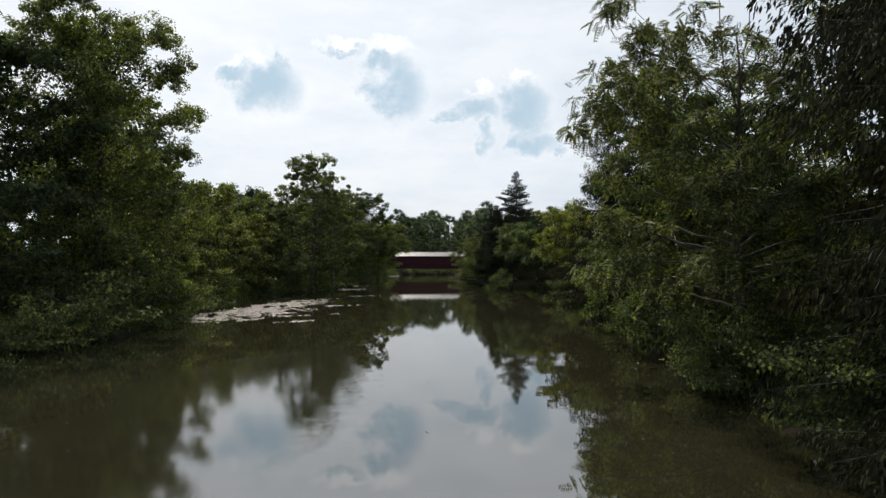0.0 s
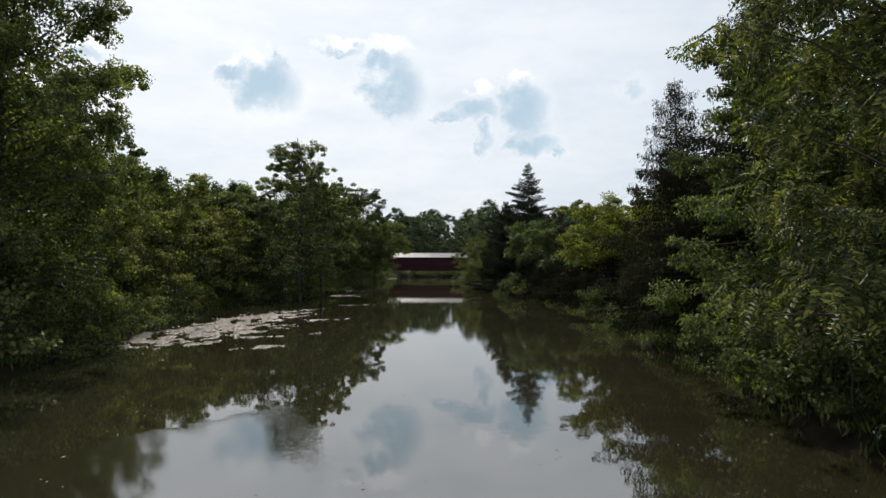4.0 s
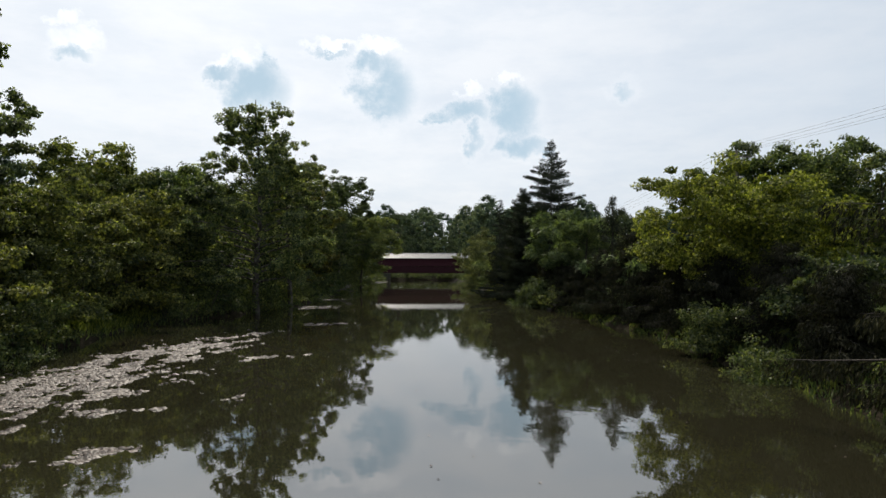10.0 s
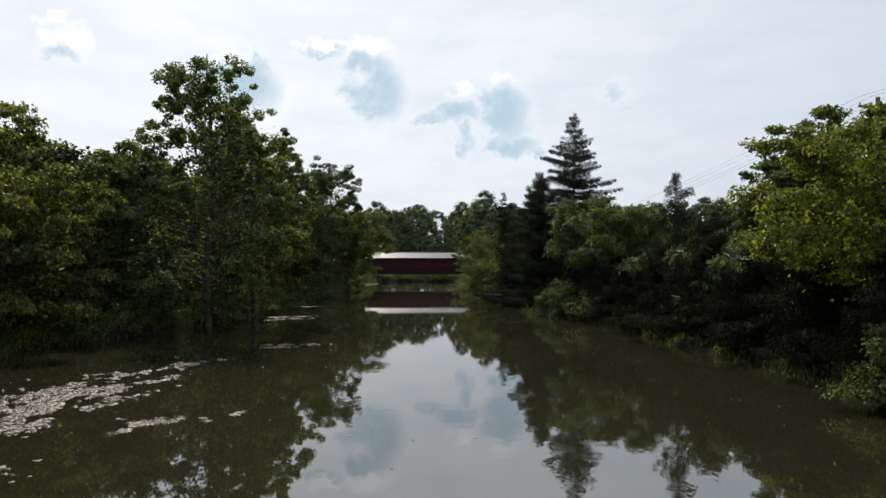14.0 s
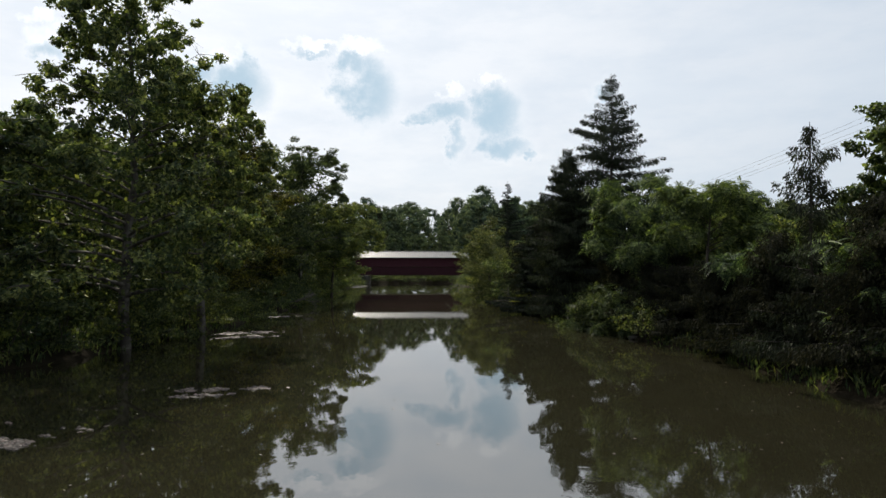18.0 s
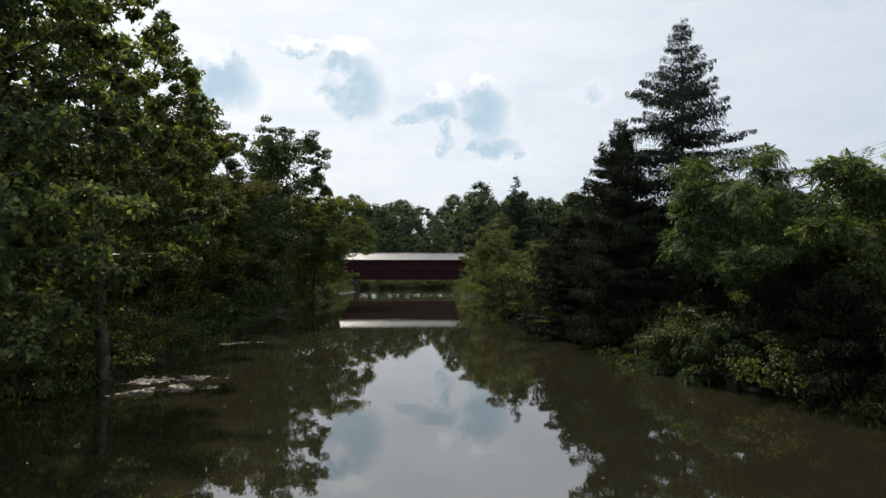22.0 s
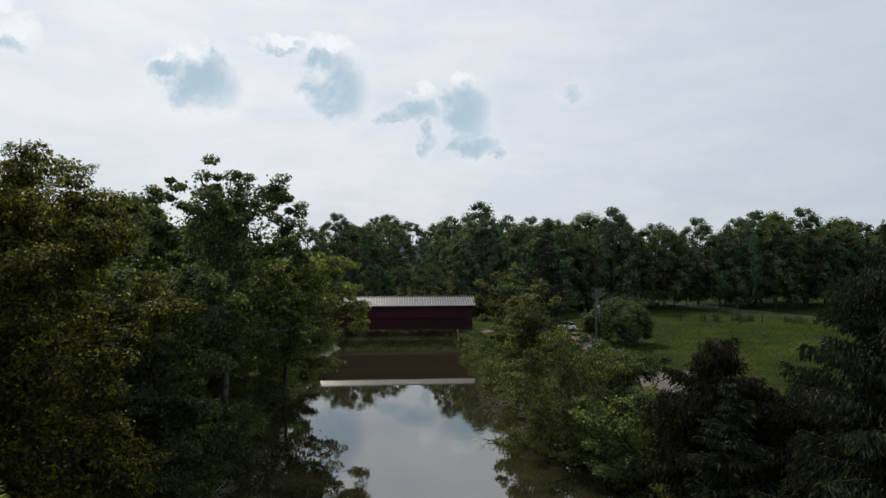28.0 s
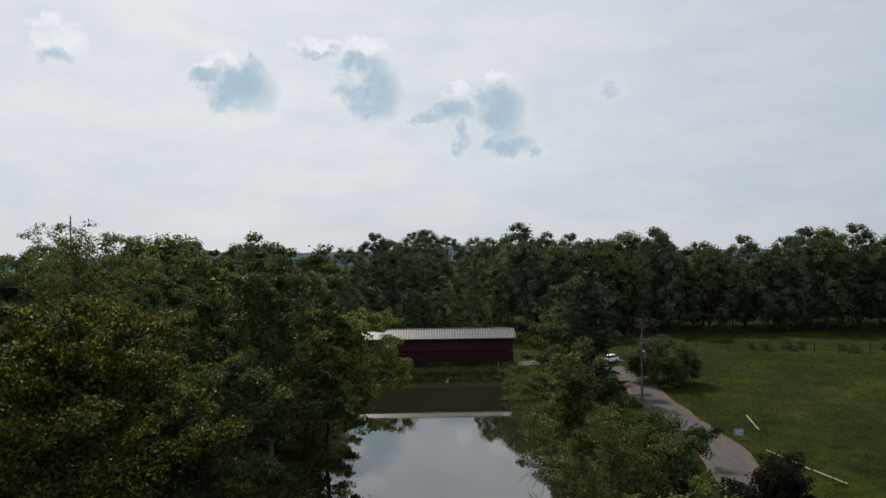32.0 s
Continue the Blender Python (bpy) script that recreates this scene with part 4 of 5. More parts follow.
broadleaf("locust_tree", "flat-topped locust with feathery compound leaves on bare stems", 15.2, 120.8, 12.2, 4.2, 46, 4200, 0.6, "leaf_locust", limbs=34, frond=True, stems=2, clear=0.36, peak=0.66, aspect=0.24, pads=0.28, droop=0.12, lumps=0.85, open_top=0.3)
broadleaf("locust_tree", "slender flat-topped locust leaning over the thicket", 15.0, 111.5, 10.4, 2.6, 44, 2300, 0.58, "leaf_locust", limbs=20, frond=True, clear=0.6, peak=0.75, aspect=0.26, pads=0.28, droop=0.1, lumps=0.8)
for x, y, h, rr, k in ((11.0, 123.6, 2.8, 2.2, 171), (11.8, 119.0, 4.0, 1.8, 170)):
    broadleaf("locust_tree", "low feathery young locust drooping to the water", x, y, h, rr, k, 1700, 0.46, "leaf_shaded", limbs=28, frond=True, stems=4, clear=0.05, droop=0.4)
for x, y, h, rr, k in ((20.0, 122.0, 7.4, 3.4, 175), (24.0, 121.0, 7.6, 3.6, 176), (28.5, 123.0, 7.6, 3.8, 177)):
    broadleaf("maple_tree", "young green tree in the thicket behind the locusts", x, y, h, rr, k, 9000, 0.24, "leaf_maple", limbs=30, clear=0.22, aspect=0.35)
# Near-black cedars added where the bank is dark with shade under the trees.
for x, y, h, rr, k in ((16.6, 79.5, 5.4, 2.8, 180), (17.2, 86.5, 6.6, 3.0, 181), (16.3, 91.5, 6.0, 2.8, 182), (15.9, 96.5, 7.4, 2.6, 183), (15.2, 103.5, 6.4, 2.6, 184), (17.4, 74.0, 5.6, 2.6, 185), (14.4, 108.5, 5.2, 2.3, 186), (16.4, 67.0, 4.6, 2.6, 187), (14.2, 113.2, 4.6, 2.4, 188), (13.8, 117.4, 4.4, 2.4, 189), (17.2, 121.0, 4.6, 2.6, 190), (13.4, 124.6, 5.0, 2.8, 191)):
    conifer("cedar_tree", "bushy near-black cedar added to stand in for the bank's shade", x, y, h, rr, k, "needle_brown", "bark_hemlock", base=0.02, droop=0.3, dense=2.6, gaps=0.08, spray=0.3, power=0.45, hang=1.5, step=0.5, uneven=0.3, strands=0.5)
broadleaf("locust_tree", "low thicket of feathery young locusts", 19.5, 107, 4.8, 4.6, 47, 4000, 0.55, "leaf_locust", limbs=30, frond=True, stems=4, clear=0.1)
broadleaf("locust_tree", "low thicket of feathery young locusts", 18.5, 95, 4.8, 4.2, 48, 3600, 0.55, "leaf_locust", limbs=30, frond=True, stems=4, clear=0.1)
conifer("spruce_tree", "tall dark Norway spruce with tiered drooping branches", 14.8, 130.6, 22.3, 10.2, 49, "needle", droop=0.14, dense=2.5, gaps=0.14, spray=0.3, power=0.9, hang=1.7, step=0.95, uneven=0.1, strands=0.3, cap=4.8, slim=0.28, base=0.03)
conifer("spruce_tree", "smaller dark spruce beside the tall one", 11.0, 132.4, 16.2, 6.6, 50, "needle", droop=0.18, dense=3.4, spray=0.33, power=0.8, hang=1.8, step=0.7, uneven=0.15, strands=0.5, gaps=0.08, base=0.03, cap=3.8, slim=0.28)
conifer("juniper_tree", "young dark conifer on the creek bank", 8.6, 139.6, 9.6, 3.2, 51, "needle", droop=0.1, dense=2.0)
broadleaf("willow_tree", "greyish yellow-green willow over the water", 7.2, 160.5, 11.2, 4.8, 52, 26000, 0.21, "leaf_willow", limbs=40, stems=3, clear=0.1, ragged=0.55, open_top=0.35, lumps=0.7, aspect=0.5, slim=0.45)
broadleaf("bank_shrub", "broad olive-green bush between the lane and the water", 13.2, 169.5, 6.0, 4.6, 63, 20000, 0.2, "leaf_shaded", limbs=34, stems=3, clear=0.05, cat="shrub", group="bank shrubs")
broadleaf("willow_tree", "upright grey-green willow leaning over the water", 7.8, 179, 13.4, 2.9, 53, 12000, 0.25, "leaf_willow", limbs=34, stems=2, clear=0.03)
broadleaf("willow_tree", "greyish yellow-green willow bush by the bridge", 12.2, 196, 8.5, 3.6, 58, 10000, 0.26, "leaf_willow", limbs=30, stems=2, clear=0.03)
broadleaf("willow_tree", "greyish yellow-green willow bush by the bridge", 13.2, 217, 14.6, 4.6, 54, 14000, 0.28, "leaf_willow", limbs=28, stems=2, clear=0.03)
conifer("spruce_tree", "distant dark spruce beyond the willows", 14.4, 196.5, 20, 4.6, 55, "needle", droop=0.2, dense=1.0)
broadleaf("maple_tree", "rounded grey-green tree near the bridge", 16.6, 210, 20, 5.0, 56, 14000, 0.38, "leaf_hazed", limbs=30, clear=0.05)
round_tree("round_bush", "round dark green bush standing in the meadow", 30.2, 212, 8.4, 5.1, 57, 18000, 0.24, "leaf_shaded", 70, ground_z(30.2, 212) - 0.7, "bush", "meadow bushes", 0.02)
for k, (x, y, h) in enumerate(((64, 244, 1.9), (69, 243, 1.5), (80, 240, 1.5))):
    broadleaf("meadow_bush", "small loose bush along the wire fence", x, y, h + 0.5, 0.9, 70 + k, 420, 0.24, "leaf_wood", limbs=12, stems=3, cat="bush", group="meadow bushes")

broadleaf("bank_shrub", "leafy shrub leaning low over the water", 12.2, 27, 3.2, 2.6, 59, 9000, 0.13, "leaf_shaded", limbs=26, stems=4, clear=0.05, cat="shrub", group="bank shrubs", droop=0.5)
broadleaf("bank_shrub", "leafy shrub leaning low over the water", 12.2, 17.5, 3, 2.4, 69, 8000, 0.13, "leaf_shrub", limbs=26, stems=4, clear=0.05, cat="shrub", group="bank shrubs", droop=0.5)

# Fill trees, added to shade the bank and block sky behind the hemlocks.
for k, (x, y, h) in enumerate(((24, 27, 19), (23, 44, 15), (25, 60, 14), (22, 9, 17))):
    broadleaf("maple_tree", "leafy green tree added as fill and shade behind the bank", x, y, h, 6.5, 120 + k, 11000, 0.34, "leaf_maple", limbs=30, clear=0.03)

for k, (x, y, h, r) in enumerate(((11.6, 146, 9.8, 4.4), (14.6, 142, 8.0, 3.8))):
    conifer("cedar_tree", "broad dark red cedar on the bank", x, y, h, r, 130 + k, "needle_brown", droop=-0.1, dense=2.8, gaps=0.1, spray=0.34, power=0.6, hang=1.0, step=0.42, uneven=0.3, strands=0.7)
for k, (x, y, h, r) in enumerate(((10.2, 151.5, 6, 3.2), (13.5, 153, 5, 2.6))):
    broadleaf("thorn_tree", "dense dark thorn tree on the bank", x, y, h, r, 134 + k, 8000, 0.2, "leaf_maple", limbs=28, stems=3, clear=0.03)
for k in range(9):
    broadleaf("meadow_bush", "small loose bush along the wire fence", 62 + 6 * k + 2 * math.sin(k * 2.1), 246 - 0.9 * k + math.sin(k), 2.2 + 0.7 * math.sin(k * 1.7), 0.6 + 0.2 * math.sin(k * 2.9), 140 + k, 320, 0.22, "leaf_wood", limbs=12, stems=3, cat="bush", group="meadow bushes")

for k, (x, y, h, r) in enumerate(((12.4, 123, 3.4, 2.6),)):
    broadleaf("bank_shrub", "leafy shrub leaning low over the water, darkened for shade", x, y, h, r, 150 + k, 9000, 0.17, "leaf_shaded", limbs=28, stems=4, clear=0.05, cat="shrub", group="bank shrubs", droop=0.6)

broadleaf("bank_shrub", "bright yellow-green shrub at the water's edge", 9.4, 140.5, 2.6, 1.7, 64, 5000, 0.16, "leaf_lime", limbs=22, stems=4, clear=0.05, cat="shrub", group="bank shrubs", droop=0.5)

# ---- bank shrubs ----
SHR = "leafy shrub overhanging the water's edge"
protos = [broadleaf("bank_shrub", SHR, 0, 0, 3.2 + 0.5 * k, 2.5 + 0.2 * k, 60 + k, 1300, 0.25, ("leaf_shrub", "leaf_shaded", "leaf_yellow", "leaf_shaded")[k], limbs=18, stems=4, clear=0.05, z=0, cat="shrub", group="bank shrubs", droop=0.5, twigs=0.15) for k in range(4)]
g = random.Random(5)
first = set()
for side in (-1, 1):
    y = -6.0 if side < 0 else 34.0
    while y < 232:
        x = float(np.interp(y, BANK_Y, BANK_L if side < 0 else BANK_R))
        for back in (g.uniform(0.3, 1.3), g.uniform(3, 6))[:1 + (g.random() < 0.3)]:
            if (side < 0 and 83 < y < 97 and back < 2) or (side > 0 and 62 < y < 112 and back < 2):
                continue
            px, py = x + side * back, y + g.uniform(-1, 1)
            if side > 0 and 48 < y < 135:
                px += 0.9 if y < 85 else -0.2
            # kinds 1 and 3 have the darkened leaves, chosen where the bank lies in shade
            k = g.choice((1, 1, 3, 3) if y > 98 else (1, 1, 3, 3, 0, 2) if y > 60 else (1, 3, 3, 1, 0)) if side < 0 else g.choice((0, 1, 3, 1, 1) if y > 125 else (1, 3, 3, 1, 1))
            m = pose(px, py, ground_z(px, py) - 0.1, 0, 0, g.uniform(0, 360)) @ Matrix.Diagonal((*([g.uniform(0.7, 1.2)] * 3), 1))
            if k in first:
                copy_thing(protos[k], m)
            else:
                protos[k].matrix_world = m
                first.add(k)
        y += g.uniform(2.6, 4.0)

for x in np.arange(-58, 12, 2.2):          # the far bank, past the bridge
    px, py = float(x) + g.uniform(-1, 1), 246.6 + 0.05 * float(x) + g.uniform(0, 2.5)
    # only darkened shrubs here, for the shade past the bridge
    copy_thing(protos[g.choice((1, 3))], pose(px, py, ground_z(px, py) - 0.1, 0, 0, g.uniform(0, 360)))

# ---- woods behind ----
WOOD = "full green woodland tree behind the meadow and banks"
fars = [round_tree("woodland_tree", WOOD, 0, 0, 20 + k, 6.4 + 0.5 * (k % 3), 80 + k, 5800, 0.44, ("leaf_wood", "leaf_maple", "leaf_wood", "leaf_hazed", "leaf_hazed", "leaf_hazed")[k], 78 + 4 * k, 0) for k in range(6)]
spots = []
for x in range(13, 210, 7):          # behind the meadow
    for row in range(2):
        spots.append((x + g.uniform(-3, 3), 276 + row * 12 + 0.06 * x + g.uniform(-3, 3), g.uniform(0.9, 1.12) + 0.08 * row))
for x in range(-20, 60, 9):          # beyond the bridge
    spots.append((x + g.uniform(-4, 4), 325 + g.uniform(-8, 8), g.uniform(0.9, 1.05)))
    spots.append((x + g.uniform(-4, 4), 378 + g.uniform(-8, 8), g.uniform(1.0, 1.2)))
for x in range(-150, -15, 11):
    spots.append((x + g.uniform(-4, 4), 300 + g.uniform(-15, 15), g.uniform(0.9, 1.04)))
for y in range(74, 300, 14):         # behind the left bank
    for row in range(1 + (y > 130)):
        spots.append((-44 - 12 * row - max(0, (y - 200) * 0.05) + g.uniform(-4, 4), y + g.uniform(-4, 4), g.uniform(0.58, 0.68) if y < 135 else g.uniform(0.86, 1.04)))
for x in range(-75, 10, 8):          # close beyond the bridge
    spots.append((x + g.uniform(-3, 3), 264 + g.uniform(-2, 6), g.uniform(0.5, 0.66)))
used = set()
for x, y, s in spots:
    # close beyond the bridge, darker-leaved trees stand in for the shade
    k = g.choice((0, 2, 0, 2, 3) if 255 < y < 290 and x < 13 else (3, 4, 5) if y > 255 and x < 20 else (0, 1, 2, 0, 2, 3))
    m = pose(x, y, ground_z(x, y) - 0.1, 0, 0, g.uniform(0, 360)) @ Matrix.Diagonal((s * g.uniform(0.85, 1.2), s * g.uniform(0.85, 1.2), s, 1))
    if k in used:
        copy_thing(fars[k], m)
    else:
        fars[k].matrix_world = m
        used.add(k)

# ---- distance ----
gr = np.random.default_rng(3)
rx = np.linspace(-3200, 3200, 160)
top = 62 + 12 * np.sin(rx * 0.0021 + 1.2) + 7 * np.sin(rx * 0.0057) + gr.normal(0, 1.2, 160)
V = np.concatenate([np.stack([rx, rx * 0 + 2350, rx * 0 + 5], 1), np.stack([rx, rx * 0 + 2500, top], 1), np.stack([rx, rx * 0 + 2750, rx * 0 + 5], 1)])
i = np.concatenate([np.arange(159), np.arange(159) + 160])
tagged(new("backdrop_ridge", mesh_np("backdrop_ridge", V, np.stack([i, i + 1, i + 161, i + 160], 1), M["ridge"], True)), "long wooded ridge on the horizon, tinted blue for haze", "hill", kind="structure")
V = [(-900, 900, 11.2), (-330, 900, 11.2), (-300, 1500, 12.5), (-1300, 1500, 12.5)]
V = V + [(a, b, c - 1.2) for a, b, c in V]
tagged(new("field", mesh_np("field", V, [(0, 1, 2, 3), (4, 5, 1, 0), (5, 6, 2, 1), (6, 7, 3, 2), (7, 4, 0, 3)], M["field"])), "distant farm field, paled for haze", "field", kind="structure")

# ---- road and meadow ----


def road_strip(name, pts, width, mat, label, lift):
    P = []
    for (xa, ya), (xb, yb) in zip(pts, pts[1:]):
        k = max(2, int(math.hypot(xb - xa, yb - ya) / 1.0))
        P += [(xa + (xb - xa) * j / k, ya + (yb - ya) * j / k) for j in range(k)]
    P = np.array(P + [pts[-1]])
    for _ in range(6):
        P[1:-1] = (P[:-2] + 2 * P[1:-1] + P[2:]) / 4
    T = np.gradient(P, axis=0)
    T /= np.linalg.norm(T, axis=1)[:, None]
    Nn = np.stack([T[:, 1], -T[:, 0]], 1)
    gg = np.random.default_rng(9)
    cols = np.linspace(-0.5, 0.5, 7)
    edge = 1 + 0.05 * np.sin(np.arange(len(P)) * 0.7) + gg.normal(0, 0.02, len(P))
    V = P[:, None] + Nn[:, None] * (cols[None, :, None] * width * edge[:, None, None])
    Z = ground_height(V[..., 0], V[..., 1]) + lift + 0.06 * (1 - (cols * 2) ** 2)[None]
    V = np.concatenate([V, Z[..., None]], -1).reshape(-1, 3)
    i = (np.arange(len(P) - 1)[:, None] * 7 + np.arange(6)[None]).reshape(-1)
    return tagged(new(name, mesh_np(name, V, np.stack([i, i + 7, i + 8, i + 1], 1), M[mat], True)), label, "road", kind="structure")


ROAD = [(26, 40), (25, 90), (22.5, 115), (20, 135), (19, 149), (20.3, 168), (23, 178), (24.6, 204), (27.3, 219), (26.5, 228), (21, 234.5), (16, 236.5), (10.8, 236.6)]
road_strip("road_verge", ROAD, 5.0, "gravel", "sandy gravel shoulder of the lane", 0.12)
road_strip("road", ROAD, 3.7, "asphalt", "worn grey asphalt lane curving to the bridge", 0.16)


def tufts(name, label, cat, spots_, height, mat, per, seed):
    gg = np.random.default_rng(seed)
    C = np.repeat(spots_, per, 0)
    C = C + gg.normal(0, 0.22, C.shape)
    Z = ground_height(C[:, 0], C[:, 1]) - 0.03
    C = np.column_stack([C, Z])
    D = gg.normal(0, 0.35, C.shape) + [0, 0, 1]
    ln = height * gg.uniform(0.5, 1.3, len(C))
    V, F = blades(C, D, gg.normal(0, 1, C.shape), ln, ln * 0.22)
    return tagged(new(name, mesh_np(name, V, F, M[mat])), label, cat, kind="stuff")


gr = np.random.default_rng(21)
S = np.column_stack([gr.uniform(17, 100, 16000), gr.uniform(120, 240, 16000)])
near_road = np.min(np.hypot(S[:, None, 0] - np.array(ROAD)[None, 2:, 0], (S[:, None, 1] - np.array(ROAD)[None, 2:, 1]) * 0.25), 1)
S = S[(near_road > 3.6)]
tufts("meadow_grass", "rough tufts of meadow grass", "grass", S, 0.34, "grass_blade", 3, 22)
yy = gr.uniform(-5, 232, 3000)
sd = gr.integers(0, 2, 3000)
xx = np.where(sd == 0, np.interp(yy, BANK_Y, BANK_L) - gr.uniform(0.2, 3.5, 3000), np.interp(yy, BANK_Y, BANK_R) + gr.uniform(0.2, 3, 3000))
tufts("bank_grass", "lush green grass tufts along the water's edge", "grass", np.column_stack([xx, yy]), 0.4, "leaf_shrub", 5, 23)


yy = gr.uniform(-5, 262, 11000)
sd = gr.integers(0, 2, 11000)
xx = np.where(sd == 0, np.interp(yy, BANK_Y, BANK_L) - gr.uniform(-0.3, 3.0, 11000), np.interp(yy, BANK_Y, BANK_R) + gr.uniform(-0.3, 3.0, 11000))
tufts("bank_weeds", "dark broad-leaved weeds crowding the muddy banks", "weeds", np.column_stack([xx, yy]), 0.45, "leaf_maple", 4, 24)


def utility_pole(x, y, h, arms=1, pot=False, turn=0):
    z = ground_z(x, y)
    root = thing("utility_pole", pose(x, y, z - 0.3, 0, 0, turn), "weathered wooden utility pole with crossarm" + (" and transformer" if pot else ""), "utility pole", "utility poles")
    part("pole", rod(bmesh.new(), (0, 0, 0), (0, 0, h + 0.3), 0.16, 0.11, 12), M["pole_wood"], root)
    for a in range(arms):
        zz = h - 0.25 - a * 1.1
        arm = part("crossarm", box(bmesh.new(), 0, -0.14, zz, 2.4, 0.1, 0.12, bevel=0.015), M["pole_wood"], root)
        for dx in (-1.1, -0.45, 0.45, 1.1):
            part("insulator", rod(bmesh.new(), (dx, -0.14, zz + 0.06), (dx, -0.14, zz + 0.24), 0.045, 0.03, 8), M["steel"], arm)
        part("brace", rod(bmesh.new(), (-0.7, -0.14, zz - 0.05), (0, -0.12, zz - 0.7), 0.025, sides=6), M["steel"], root)
        part("brace", rod(bmesh.new(), (0.7, -0.14, zz - 0.05), (0, -0.12, zz - 0.7), 0.025, sides=6), M["steel"], root)
    if pot:
        can = part("transformer", rod(bmesh.new(), (0.36, 0, h - 2.9), (0.36, 0, h - 1.9), 0.24, sides=16), M["steel"], root, "grey cylindrical transformer can")
        part("lid", rod(bmesh.new(), (0.36, 0, h - 1.9), (0.36, 0, h - 1.8), 0.26, 0.12, 16), M["steel"], can)
        part("bracket", box(bmesh.new(), 0.16, 0, h - 2.3, 0.2, 0.08, 0.5), M["steel"], root)
    return Vector((x, y, z + h))


tops = [utility_pole(22.0, 28, 12), utility_pole(21.7, 88.3, 13.0, 1, True), utility_pole(22.2, 199, 9.3, 1, True), utility_pole(34, 233, 8.5, 2)]
for a, b_ in zip(tops, tops[1:]):
    for dx in (-1.1, -0.45, 0.45, 1.1):
        k = np.linspace(0, 1, 14)[:, None]
        P = np.array(a)[None] * (1 - k) + np.array(b_)[None] * k + [dx, -0.14, 0.0]
        P[:, 2] -= (4 * k * (1 - k))[:, 0] * (a - b_).length * 0.012
        V, F = tubes([(P, 0.007, 0.007)], 4)
        tagged(new("power_line", mesh_np("power_line", V, F, M["rubber"])), "thin black power line strung between poles", "cable", "power lines")


def fence():
    root = thing("wire_fence", pose(0, 0, 0), "wire fence with weathered posts at the meadow's end", "fence")
    g2 = random.Random(8)
    xs = [40 + 5.4 * k + g2.uniform(-0.5, 0.5) for k in range(15)]
    spots_ = [(x, 250 - 0.3 * min(x - 40, 20) - 0.17 * max(x - 60, 0)) for x in xs] + [(xs[2], 252), (xs[2], 258), (xs[2], 264)]
    for x, y in spots_:
        z = ground_z(x, y)
        part("post", rod(bmesh.new(), (x, y, z - 0.2), (x + g2.uniform(-0.06, 0.06), y, z + g2.uniform(1.7, 2.1)), 0.13, 0.11, 7), M["bark_dark"], root)
    for hgt in (0.5, 0.9, 1.25):
        P = np.array([(x, y, ground_z(x, y) + hgt) for x, y in spots_[:15]])
        V, F = tubes([(P, 0.005, 0.005)], 4)
        part("wire", mesh_np("wire", V, F, M["rubber"]), None, root)


fence()


def info_sign(x, y):
    root = thing("notice_board", pose(x, y, ground_z(x, y), 0, 0, -12), "small pale blue notice board on two posts", "sign")
    for dx in (-0.42, 0.42):
        part("post", box(bmesh.new(), dx, 0.06, 0.55, 0.08, 0.08, 1.2, bevel=0.01), M["pole_wood"], root)
    board = part("panel", box(bmesh.new(), 0, 0, 0.8, 1.05, 0.05, 0.75, bevel=0.01), M["sign_blue"], root)
    for k, w in enumerate((0.7, 0.8, 0.6, 0.75)):
        part("lettering", box(bmesh.new(), 0, -0.028, 1.03 - 0.15 * k, w, 0.012, 0.055), M["sign_white"], board, "row of white bars")


info_sign(26.6, 181)
for (xa, ya), (xb, yb) in (((30.6, 236.4), (32.2, 229.8)), ((32.3, 190.5), (30.4, 184)), ((27.0, 176), (27.5, 169.6)), ((27.6, 169.2), (28.2, 165.5))):
    a, b_ = (xa, ya, ground_z(xa, ya) + 0.22), (xb, yb, ground_z(xb, yb) + 0.2)
    bm = rod(bmesh.new(), a, b_, 0.07, 0.06, 8)
    me = bpy.data.meshes.new("timber_rail")
    bm.to_mesh(me)
    bm.free()
    me.materials.append(M["pale_wood"])
    tagged(new("timber_rail", me), "pale bare timber rail lying in the grass", "rail", "timber rails")


